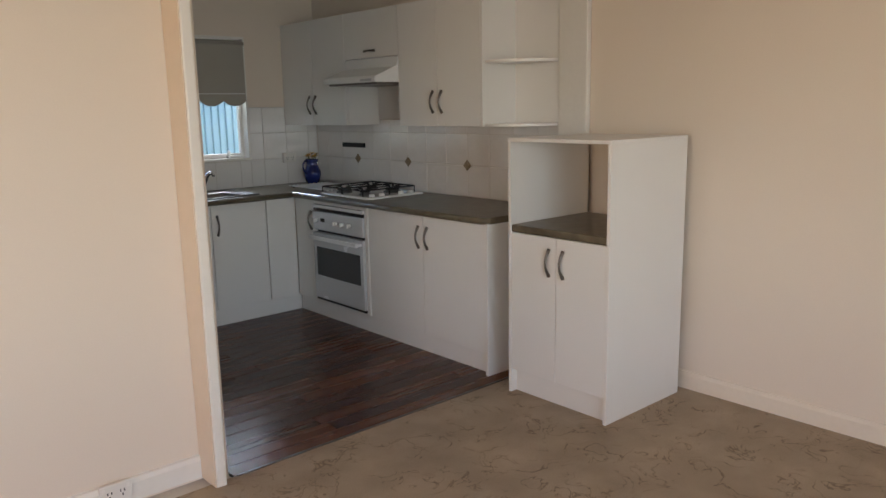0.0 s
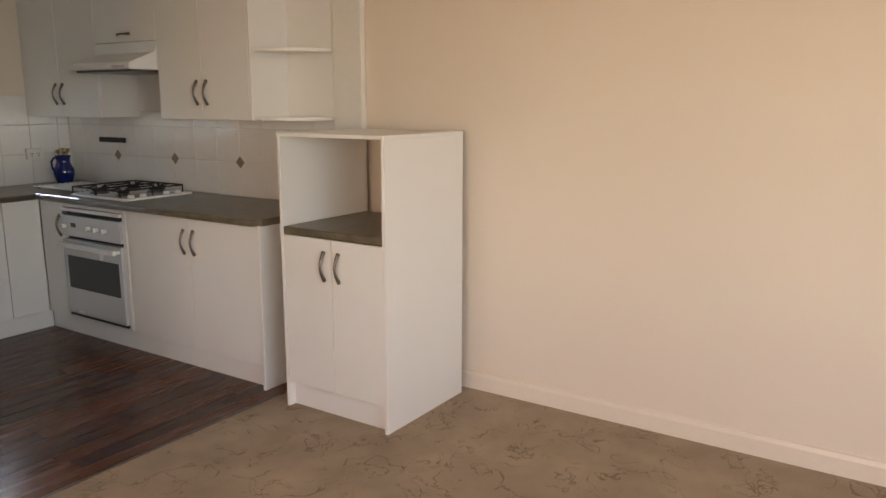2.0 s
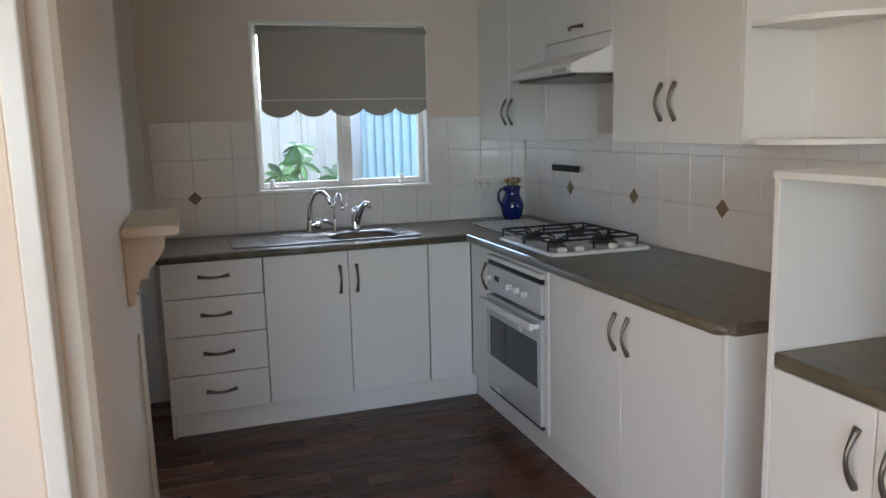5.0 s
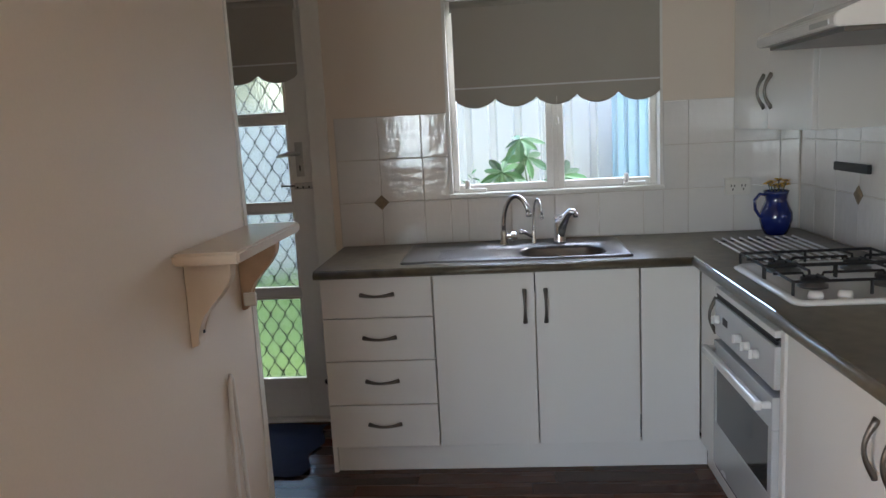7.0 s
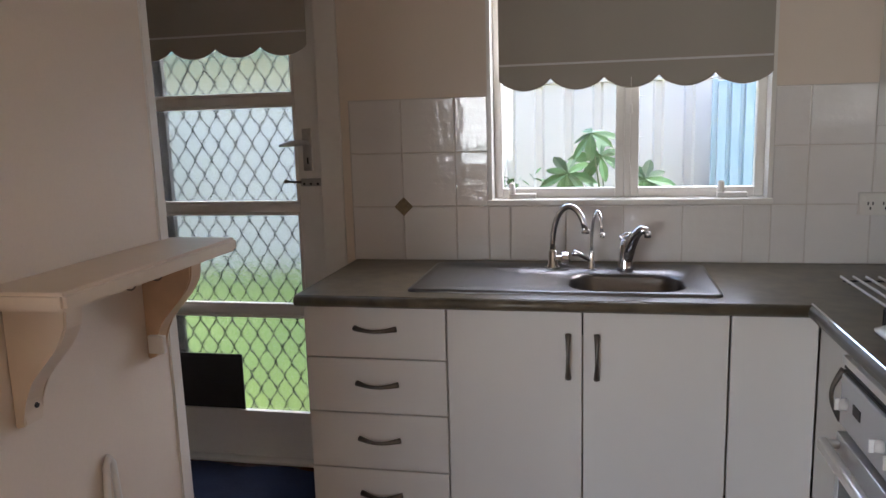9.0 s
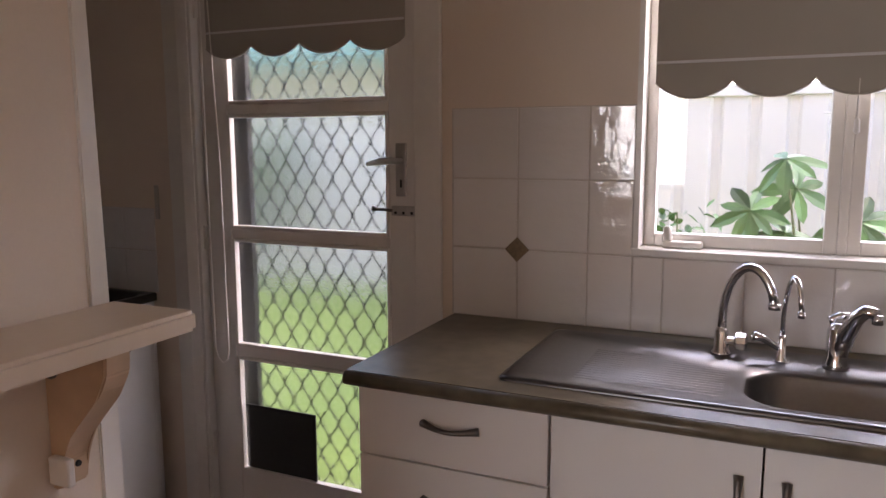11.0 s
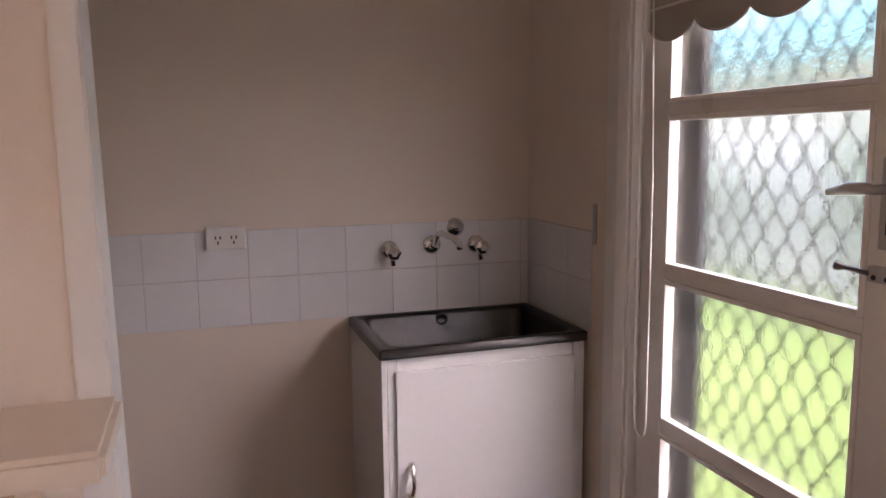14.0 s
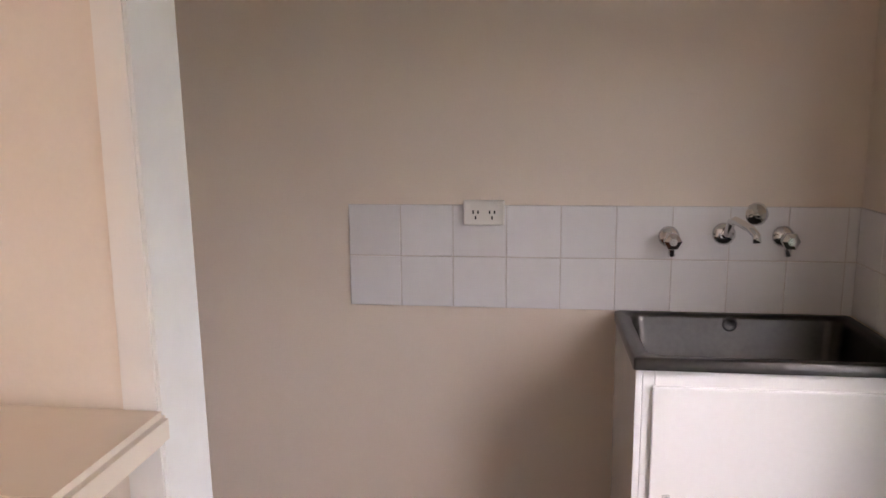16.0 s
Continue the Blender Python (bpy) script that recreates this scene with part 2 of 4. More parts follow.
def prism(outline, axis, a, b, bevel=0.0):
    """An outline in the two other axes, drawn out along axis from a to b."""
    def place(u, v, h):
        return {"x": (h, u, v), "y": (u, h, v), "z": (u, v, h)}[axis]
    bm = add_loops(bmesh.new(), [[place(u, v, a) for u, v in outline], [place(u, v, b) for u, v in outline]])
    if bevel:
        bmesh.ops.bevel(bm, geom=list(bm.edges), offset=bevel, segments=2, affect="EDGES")
    return bm


def bow_handle(parent, a, b, out, r=0.006):
    """A bowed bar handle from a to b that stands out along a vector."""
    part("handle", tube(arc(a, b, out, 12), [r * (0.9 + 0.7 * abs(i / 6 - 1) ** 2) for i in range(13)], 10), SATIN, parent, "bowed satin grey metal handle", True)


# ---- setting: shell ----
H, BT = 2.55, 0.866          # ceiling and worktop heights
LX, WX0, WX1 = -3.700, -2.200, -2.119   # laundry wall, partition faces
WIN = (-1.565, -0.600, 1.075, 1.972)
DOOR = (-3.055, -2.197, 0.0, 2.05)
wall_n = structure("wall_north", boxes(
    (LX - 0.12, 0.0, -0.1, DOOR[0], 0.13, H), (DOOR[0], 0.0, DOOR[3], DOOR[1], 0.13, H), (DOOR[1], 0.0, -0.1, WIN[0], 0.13, H),
    (WIN[0], 0.0, -0.1, WIN[1], 0.13, WIN[2]), (WIN[0], 0.0, WIN[3], WIN[1], 0.13, H), (WIN[1], 0.0, -0.1, 0.15, 0.13, H),
    (DOOR[0], 0.0, -0.1, DOOR[1], 0.13, -0.004)), WALL, "cream painted plaster wall with a window and a back door", "wall")
wall_e = structure("wall_east", boxes((0.006, -2.61, -0.1, 0.15, 0.0, H), (0.012, -8.0, -0.1, 0.15, -2.61, H)), WALL, "cream painted plaster wall of kitchen and lounge", "wall")
wall_w = structure("wall_laundry", box(LX - 0.12, -2.40, -0.1, LX, 0.0, H), WALL, "cream painted wall behind the laundry trough", "wall")
structure("wall_lounge_north", box(-6.0, -2.505, -0.1, WX0, -2.40, H), WALL, "white-cream painted lounge wall", "wall")
structure("wall_lounge_west", boxes((-6.12, -8.0, -0.1, -6.0, -6.2, H), (-6.12, -4.2, -0.1, -6.0, -2.4, H), (-6.12, -6.2, -0.1, -6.0, -4.2, 0.8), (-6.12, -6.2, 2.1, -6.0, -4.2, H)), WALL, "cream painted lounge wall with a wide window opening", "wall")
structure("wall_lounge_south", boxes((-6.0, -8.12, -0.1, -4.8, -8.0, H), (-2.4, -8.12, -0.1, 0.15, -8.0, H), (-4.8, -8.12, -0.1, -2.4, -8.0, 0.8), (-4.8, -8.12, 2.1, -2.4, -8.0, H)), WALL, "cream painted lounge wall with a wide window opening", "wall")
partition = structure("wall_partition", prism([(WX0, -2.58), (-2.165, -2.58), (-2.135, -2.575), (-2.122, -2.56), (WX1, -2.53), (WX1, -1.220), (WX0, -1.220)], "z", -0.1, H), WALL, "cream painted partition wall between kitchen and laundry", "wall")
structure("trim_partition_end", prism([(-1.240, 0.0), (-1.188, 0.0), (-1.225, H), (-1.240, H)], "x", WX0 - 0.004, WX1 + 0.004, 0.003), TRIM, "white painted end board of the partition wall", "trim")
structure("trim_opening_post", box(WX0 - 0.010, -2.652, 0.0, -2.170, -2.58, H, 0.005), TRIM, "white painted post on the end of the partition wall", "trim")
structure("trim_opening_reveal", box(WX0 - 0.016, -2.647, 0.0, WX0 - 0.010, -2.508, H, 0.002), CREAM_WOOD, "cream painted side board of the opening", "trim")
structure("trim_east_post", box(-0.03, -2.715, 0.0, 0.006, -2.525, H, 0.004), TRIM, "white painted post beside the wall shelves", "trim")
# Second slab overhangs the north wall as an unseen eave, added to cut daylight.
structure("ceiling", boxes((-6.2, -8.2, H, 0.3, -2.3, H + 0.12), (LX - 0.2, -2.3, H, 0.3, 0.55, H + 0.12)), CEIL, "plain off-white ceiling with an added unseen eave", "ceiling")
structure("floor_slab", boxes((-6.1, -8.1, -0.12, 0.1, -2.42, -0.012), (LX - 0.1, -2.42, -0.12, 0.1, 0.1, -0.012)), GROUT, "concrete slab under the floor coverings", "floor")
structure("floor_carpet", box(-6.0, -8.0, -0.012, 0.012, -2.61, 0.004), CARPET, "beige patterned carpet with darker crinkled veins", "carpet")
structure("trim_carpet_edge", box(-2.11, -2.622, 0.0, -0.05, -2.606, 0.007, 0.002), SATIN, "thin dark strip between carpet and wooden floor", "trim")
structure("baseboard_east", prism([(0.012, 0.004), (-0.006, 0.004), (-0.006, 0.075), (0.0, 0.092), (0.012, 0.095)], "y", -8.0, -2.72), BASE, "cream-white painted baseboard along the lounge wall", "baseboard")
structure("baseboard_lounge_north", prism([(-2.505, 0.004), (-2.523, 0.004), (-2.523, 0.075), (-2.517, 0.092), (-2.505, 0.095)], "x", -6.0, WX0 - 0.005), TRIM, "white painted baseboard along the lounge wall", "baseboard")
structure("baseboard_partition", box(WX1, -2.50, 0.0, WX1 + 0.012, -1.26, 0.09, 0.003), TRIM, "white painted baseboard along the partition", "baseboard")
structure("ground", box(-60, -60, -0.5, 60, 60, -0.18), GRASS, "green lawn around the house", "lawn")


# ---- window over the sink ----
win = thing("window_kitchen", WIN[0], 0.06, WIN[2], "white painted two-casement window over the sink", "window", kind="structure")
x0, x1, z0, z1 = WIN
part("reveal", boxes((x0, -0.009, z0, x0 + 0.014, 0.13, z1), (x1 - 0.014, -0.009, z0, x1, 0.13, z1), (x0 + 0.014, -0.009, z1 - 0.014, x1 - 0.014, 0.13, z1)), TRIM, win)
part("window_sill", box(x0 - 0.004, -0.02, z0 - 0.004, x1 + 0.004, 0.13, z0 + 0.016, 0.004), TRIM, win, "white gloss window sill")
for a, b in ((x0 + 0.014, -1.085), (-1.064, x1 - 0.014)):
    sash = part("window_frame", boxes((a, 0.06, z0 + 0.016, a + 0.03, 0.10, z1 - 0.014), (b - 0.03, 0.06, z0 + 0.016, b, 0.10, z1 - 0.014),
        (a + 0.03, 0.06, z0 + 0.016, b - 0.03, 0.10, z0 + 0.05), (a + 0.03, 0.06, z1 - 0.05, b - 0.03, 0.10, z1 - 0.014), b=0.003), TRIM, win)
    pane = part("pane", box(a + 0.028, 0.078, z0 + 0.048, b - 0.028, 0.082, z1 - 0.048), CLEAR, sash)
    pane.visible_shadow = False
part("mullion", box(-1.085, 0.05, z0 + 0.016, -1.064, 0.11, z1 - 0.014, 0.003), TRIM, win)
for a in (x0 + 0.07, x1 - 0.17):
    w = part("window_winder", boxes((a, 0.02, z0 + 0.016, a + 0.1, 0.058, z0 + 0.034), b=0.004), TRIM, win, "white window winder box")
    part("winder_knob", lathe([(0.012, 0), (0.013, 0.01), (0.011, 0.035), (0.006, 0.04)], (a + 0.012, 0.03, z0 + 0.034)), TRIM, w, smooth=True)


def blind(name, xa, xb, zt, zc, y, n, drop, label):
    """A roller blind whose hem hangs in scallops."""
    t = thing(name, (xa + xb) / 2, y, zt, label, "blind")
    pts = [(xb, zt), (xa, zt)]
    for i in range(n):
        for k in range(13):
            s = k / 12
            if k < 12 or i == n - 1:
                pts.append((xa + (xb - xa) * (i + s) / n, zc - drop * math.sin(math.pi * s) ** 0.75))
    part("cloth", prism(pts, "y", y, y + 0.003), BLIND, t)
    part("hem_rail", box(xa + 0.002, y - 0.003, zc + 0.045, xb - 0.002, y, zc + 0.052, 0.001), CLOTH, t, "pale stitched hem seam")
    hem = [(p[0], y - 0.001, p[1]) for p in pts[2:]]
    part("hem_braid", tube(hem, 0.003, 6), BLIND, t, "rolled scalloped hem")
    part("roller", tube([(xa - 0.008, y + 0.022, zt - 0.012), (xb + 0.008, y + 0.022, zt - 0.012)], 0.024, 16), BLIND, t, smooth=True)
    for x in (xa - 0.012, xb + 0.008):
        part("bracket", box(x, y, zt - 0.04, x + 0.004, y + 0.05, zt + 0.015, 0.001), TRIM, t)
    return t


wb = blind("window_blind", -1.520, -0.612, 1.935, 1.515, -0.012, 5, 0.040, "beige-grey roller blind with a scalloped hem, half lowered")
part("pull_cord", tube([(-1.066, -0.014, 1.51), (-1.066, -0.015, 1.42)], 0.0012, 6), TRIM, wb)
part("cord_acorn", lathe([(0.002, 0), (0.007, 0.004), (0.006, 0.03), (0.002, 0.036)], (-1.066, -0.015, 1.385)), TRIM, wb, smooth=True)

# ---- back door ----
dx0, dx1, dz0, dz1 = DOOR
fr = thing("door_frame", dx0, 0.0, 0.0, "white painted timber frame round the back door", "door frame", kind="structure")
part("jamb", box(dx0, -0.004, 0.0, dx0 + 0.018, 0.12, dz1, 0.003), TRIM, fr)
part("jamb", box(dx1 - 0.012, -0.004, 0.0, dx1, 0.12, dz1, 0.003), TRIM, fr)
part("head", box(dx0 + 0.018, -0.004, dz1 - 0.018, dx1 - 0.012, 0.12, dz1, 0.003), TRIM, fr)
part("architrave", prism([(dx0 - 0.095, -0.001), (dx0 - 0.095, -0.014), (dx0 - 0.03, -0.020), (dx0 - 0.006, -0.014), (dx0 + 0.006, -0.010), (dx0 + 0.006, -0.001)], "z", 0.0, dz1 + 0.06), TRIM, fr)
part("architrave", box(dx1 - 0.008, -0.016, 0.0, dx1 + 0.08, -0.001, dz1 + 0.06, 0.005), TRIM, fr)
part("sill", box(dx0 + 0.018, -0.01, -0.01, dx1 - 0.012, 0.15, 0.012, 0.003), TRIM, fr)
door = thing("door_back", dx0 + 0.02, 0.03, 0.0, "closed white painted door with four obscure glass panes", "door", kind="structure")
px0, px1 = -2.926, -2.310
y0, y1 = 0.028, 0.066
part("stile", box(dx0 + 0.020, y0, 0.015, px0, y1, dz1 - 0.02, 0.003), TRIM, door)
part("stile", box(px1, y0, 0.015, dx1 - 0.014, y1, dz1 - 0.02, 0.003), TRIM, door)
rails = [(0.015, 0.205), (0.628, 0.664), (1.044, 1.077), (1.461, 1.494), (1.880, dz1 - 0.02)]
for a, b in rails:
    part("rail", box(px0, y0 + 0.001, a, px1, y1 - 0.001, b, 0.003), TRIM, door)
for (_, a), (b, _) in zip(rails, rails[1:]):
    part("bead", boxes((px0, y0 - 0.003, a, px0 + 0.012, y0 + 0.02, b), (px1 - 0.012, y0 - 0.003, a, px1, y0 + 0.02, b), (px0 + 0.012, y0 - 0.003, a, px1 - 0.012, y0 + 0.02, a + 0.012),
        (px0 + 0.012, y0 - 0.003, b - 0.012, px1 - 0.012, y0 + 0.02, b), b=0.002), TRIM, door)
    g = part("pane", box(px0 + 0.002, 0.050, a + 0.002, px1 - 0.002, 0.055, b - 0.002), OBSCURE, door, "obscure textured glass pane")
    g.visible_shadow = False
lock = part("lock_plate", box(-2.286, 0.022, 1.205, -2.248, 0.029, 1.366, 0.003), PLATE, door, "worn nickel lock plate")
part("lever", tube([(-2.267, 0.03, 1.312), (-2.267, -0.02, 1.312), (-2.273, -0.024, 1.314), (-2.31, -0.022, 1.312), (-2.362, -0.018, 1.303)], [0.009, 0.009, 0.011, 0.012, 0.006]), PLATE, lock, "curved metal lever handle", True)
part("keyhole", boxes((-2.270, 0.0205, 1.232, -2.264, 0.022, 1.256)), BLACK, lock)
bolt = part("barrel_bolt", box(-2.300, 0.018, 1.146, -2.212, 0.029, 1.176, 0.003), PLATE, door, "small nickel barrel bolt")
for x in (-2.285, -2.258, -2.230):
    part("screw", lathe([(0.005, 0.0), (0.004, -0.002)], (x, 0.0178, 1.155), "y", 10), BLACK, bolt)
part("bolt_bar", tube([(-2.362, 0.010, 1.167), (-2.355, 0.012, 1.166), (-2.345, 0.014, 1.165), (-2.295, 0.015, 1.162)], [0.009, 0.009, 0.005, 0.005], 8), SATIN, bolt)
for z in (0.25, 1.0, 1.78):
    part("hinge", boxes((dx0 + 0.014, 0.012, z, dx0 + 0.026, 0.03, z + 0.085), b=0.003), TRIM, door)
flap = part("cat_flap", boxes((-2.90, 0.040, 0.205, -2.615, 0.048, 0.45), b=0.004), DARK, door, "black plastic pet flap")
part("flap_rim", boxes((-2.905, 0.034, 0.44, -2.61, 0.040, 0.455), (-2.625, 0.034, 0.205, -2.61, 0.040, 0.44), b=0.002), BLACK, flap)
part("door_stop", lathe([(0.012, 0.0), (0.014, -0.02), (0.010, -0.03)], (-2.215, 0.028, 0.2), "y"), DARK, door, smooth=True)
structure("trim_vent_block", box(-3.235, -0.008, 1.10, -3.218, -0.001, 1.22, 0.002), PLATE, "old worn metal hinge plate on the wall", "plate")


def security_screen():
    """An outer screen door of expanded diamond mesh in a dark frame."""
    s = thing("security_screen_door", -2.6, 0.16, 0.0, "dark framed security screen door with diamond mesh", "screen door")
    part("frame", boxes((-3.03, 0.125, 0.01, -2.918, 0.15, 2.03), (-2.27, 0.125, 0.01, -2.20, 0.15, 2.03), (-2.918, 0.125, 0.01, -2.27, 0.15, 0.10), (-2.918, 0.125, 1.95, -2.27, 0.15, 2.03)), DARK, s)
    verts, faces, cell, high, t = [], [], 0.074, 0.122, 0.0027
    cols = int(0.67 / (cell / 2)) + 1
    rows = int(1.86 / (high / 2))
    for c in range(0, cols):
        base = len(verts)
        for k in range(rows * 3 + 1):
            z = 0.09 + k * high / 6
            ph = (k % 6) / 6
            tri = 0.5 - 0.5 * math.cos(2 * math.pi * ph)
            dx = (tri - 0.5) * cell / 2 * (1 if c % 2 else -1)
            x = -2.935 + c * cell / 2 + dx
            for ox, oy in ((-t, -t / 2), (t, -t / 2), (t, t / 2), (-t, t / 2)):
                verts.append((x + ox + 2.6, 0.137 + oy - 0.16, z))
            if k:
                a = base + 4 * (k - 1)
                for j in range(4):
                    faces.append((a + j, a + (j + 1) % 4, a + 4 + (j + 1) % 4, a + 4 + j))
    mesh = bpy.data.meshes.new("mesh_panel")
    mesh.from_pydata(verts, [], faces)
    mesh.materials.append(DARK)
    ob = new("mesh_panel", mesh)
    ob.parent = s


security_screen()
db = blind("door_blind", -2.975, -2.238, 2.0, 1.675, 0.0, 4, 0.035, "dark beige roller blind with a scalloped hem on the back door")
chain = [(-2.985, -0.012, 1.98), (-2.987, -0.012, 1.3), (-2.985, -0.012, 0.66), (-2.975, -0.012, 0.625), (-2.955, -0.012, 0.61), (-2.935, -0.012, 0.625), (-2.927, -0.012, 0.66), (-2.935, -0.006, 1.3), (-2.97, 0.0, 1.98)]
part("bead_chain", tube(chain, 0.0022, 6), TRIM, db, "looped white bead chain")

# ---- outside ----
def corrugated(xa, xb, y, z0, z1, pitch, depth):
    bm = bmesh.new()
    prof, x = [], xa
    while x < xb:
        prof += [(x, y), (x + pitch * 0.62, y), (x + pitch * 0.70, y + depth), (x + pitch * 0.92, y + depth)]
        x += pitch
    for (ax, ay), (bx, by) in zip(prof, prof[1:]):
        bm.faces.new([bm.verts.new(p) for p in ((ax, ay, z0), (bx, by, z0), (bx, by, z1), (ax, ay, z1))])
    bmesh.ops.remove_doubles(bm, verts=bm.verts, dist=1e-4)
    bmesh.ops.solidify(bm, geom=list(bm.faces), thickness=0.003)
    return bm


def fence_run(name, x, y, turn, panels, label):
    """Steel panels between posts, set end to end along x and then turned about the first post."""
    f = thing(name, 0, 0, 0, label, "fence")
    for k in range(panels):
        a = k * 2.4
        part("panel", corrugated(a + 0.03, a + 2.36, 0.0, -0.18, 1.62, 0.19, 0.018), FENCE, f)
        part("rail", box(a, -0.02, 1.60, a + 2.38, 0.05, 1.66, 0.006), FENCE, f)
        part("post", box(a - 0.03, -0.025, -0.18, a + 0.03, 0.035, 1.64, 0.004), FENCE, f)
    f.matrix_world = pose(x, y, 0, 0, 0, turn)
    return f


fence_run("boundary_fence", -2.7, 2.35, 0, 3, "cream corrugated steel boundary fence beside the house")
fence_run("boundary_fence", -2.7, 2.42, 90, 1, "cream corrugated steel fence return across the lawn")
fence_run("boundary_fence", -12.3, 4.95, 0, 4, "cream corrugated steel fence at the back of the lawn")


def garden_shed():
    """A pale shed with a green steel roof beyond the back fence."""
    v = thing("garden_shed", -9.0, 7.0, -0.18, "pale shed with a green steel roof behind the fence", "shed")
    part("wall", box(-14.0, 6.6, -0.18, -4.4, 9.4, 2.5), SHED, v)
    part("roof", prism([(6.2, 2.42), (8.0, 4.3), (9.8, 2.42), (9.8, 2.50), (8.0, 4.40), (6.2, 2.50)], "x", -14.3, -4.1), GREEN_STEEL, v)
    part("gutter", tube([(-14.3, 6.17, 2.44), (-4.1, 6.17, 2.44)], 0.06, 8), GREEN_STEEL, v)


garden_shed()
structure("wall_outer_wing", box(-4.15, 0.135, -0.18, -3.86, 0.62, 2.6), BRICK, "brown brick end of the house wing", "wall")
gate = thing("side_gate", 0.4, 1.95, -0.18, "grey-blue corrugated steel side gate", "gate")
part("panel", corrugated(-0.50, 2.6, 1.95, -0.15, 1.56, 0.075, 0.02), BLUE_STEEL, gate)
part("gate_frame", boxes((-0.53, 1.97, -0.18, -0.50, 2.01, 1.58), (-0.50, 1.975, 1.53, 2.6, 2.01, 1.57), (-0.50, 1.975, 0.6, 2.6, 2.01, 0.64), b=0.003), BLUE_STEEL, gate)
frm = thing("pipe_trellis", -0.93, 2.1, -0.18, "thin pale wire trellis before the fence", "trellis")
for x in (-1.02, -0.94):
    part("upright", tube([(x, 2.15, -0.18), (x, 2.15, 1.6)], 0.006, 8), FENCE, frm)
for z in (0.9, 1.25, 1.5):
    part("rung", tube([(-1.06, 2.15, z), (-0.90, 2.15, z)], 0.005, 8), FENCE, frm)


def leaf_mesh(length, width):
    bm = bmesh.new()
    prof = ((0, 0.06), (0.2, 0.55), (0.5, 1.0), (0.8, 0.75), (1, 0.02))
    rows = []
    for s, w in prof:
        z = -0.18 * length * s * s
        rows.append([bm.verts.new((length * s, k * w * width / 2, z + (0.0 if k == 0 else 0.08 * width))) for k in (-1, 0, 1)])
    for a, b in zip(rows, rows[1:]):
        for k in (0, 1):
            bm.faces.new((a[k], b[k], b[k + 1], a[k + 1]))
    bmesh.ops.solidify(bm, geom=list(bm.faces), thickness=0.0015)
    m = bpy.data.meshes.new("leaf")
    for f in bm.faces:
        f.smooth = False
    bm.to_mesh(m)
    bm.free()
    m.materials.append(LEAF)
    return m


def umbrella_plant():
    base = Vector((-1.15, 1.15, -0.18))
    p = thing("umbrella_plant", *base, "green umbrella shrub with fingered leaves by the fence", "plant")
    rng = random.Random(5)
    data = leaf_mesh(0.15, 0.054)
    heads = [(-1.32, 0.95, 1.115), (-1.21, 1.0, 1.30), (-0.96, 1.0, 1.08), (-1.17, 1.08, 1.19), (-1.20, 1.0, 1.03), (-1.36, 1.1, 0.98), (-1.02, 1.05, 0.96), (-0.88, 1.1, 0.95)]
    for h in heads:
        h = Vector(h)
        part("stem", tube([base + Vector((rng.uniform(-.1, .1), rng.uniform(-.1, .1), 0)), base.lerp(h, 0.6) + Vector((rng.uniform(-.06, .06), 0, 0.05)), h], [0.012, 0.007, 0.003], 6), STEM, p)
        n = rng.randint(7, 9)
        tilt = rng.uniform(10, 45)
        m0 = Euler((radians(tilt + 20), radians(rng.uniform(-25, 25)), 0)).to_matrix().to_4x4()
        for i in range(n):
            ob = new("leaf", data)
            ob.parent = p
            s = rng.uniform(0.75, 1.1)
            ob.matrix_local = Matrix.Translation(h - base) @ m0 @ Euler((0, radians(rng.uniform(0, 25)), 2 * math.pi * i / n)).to_matrix().to_4x4() @ Matrix.Scale(s, 4)


umbrella_plant()


def back_shrub(x, y, high, wide, n, seed):
    """A loose leafy bush before the back fence."""
    base = Vector((x, y, -0.18))
    p = thing("garden_shrub", *base, "loose light green garden shrub before the back fence", "plant", "garden shrubs")
    rng = random.Random(seed)
    data = leaf_mesh(0.16, 0.075)
    for k in range(6):
        part("stem", tube([base, base + Vector((rng.uniform(-.1, .1), rng.uniform(-.1, .1), high * 0.5)), base + Vector((rng.uniform(-wide, wide) * 0.7, rng.uniform(-.3, .3), high * 0.9))], [0.02, 0.014, 0.005], 6), STEM, p)
    for i in range(n):
        ob = new("leaf", data)
        ob.parent = p
        v = Vector((rng.gauss(0, wide * 0.45), rng.gauss(0, 0.2), high * (0.25 + 0.75 * rng.random() ** 0.8)))
        ob.matrix_local = Matrix.Translation(v) @ Euler((rng.uniform(-1, 1), rng.uniform(-1, 1), rng.uniform(0, 6.28))).to_matrix().to_4x4()


back_shrub(-6.4, 4.5, 1.7, 0.7, 240, 21)
back_shrub(-8.3, 4.4, 1.4, 0.6, 180, 22)


def low_shrub():
    base = Vector((-1.62, 1.3, -0.18))
    p = thing("low_shrub", *base, "small light green shrub below the window", "plant")
    rng = random.Random(9)
    data = leaf_mesh(0.05, 0.03)
    part("stem", tube([base, base + Vector((0.02, 0, 0.7)), base + Vector((0, 0, 1.25))], [0.012, 0.008, 0.003], 6), STEM, p)
    for i in range(90):
        ob = new("leaf", data)
        ob.parent = p
        v = Vector((rng.gauss(0, 0.09), rng.gauss(0, 0.09), 1.0 + rng.uniform(0, 0.26)))
        ob.matrix_local = Matrix.Translation(v) @ Euler((rng.uniform(-1, 1), rng.uniform(-1, 1), rng.uniform(0, 6.28))).to_matrix().to_4x4()


low_shrub()

# ---- kitchen: base units ----
F = -0.58           # door faces
KZ, DT = 0.118, 0.836


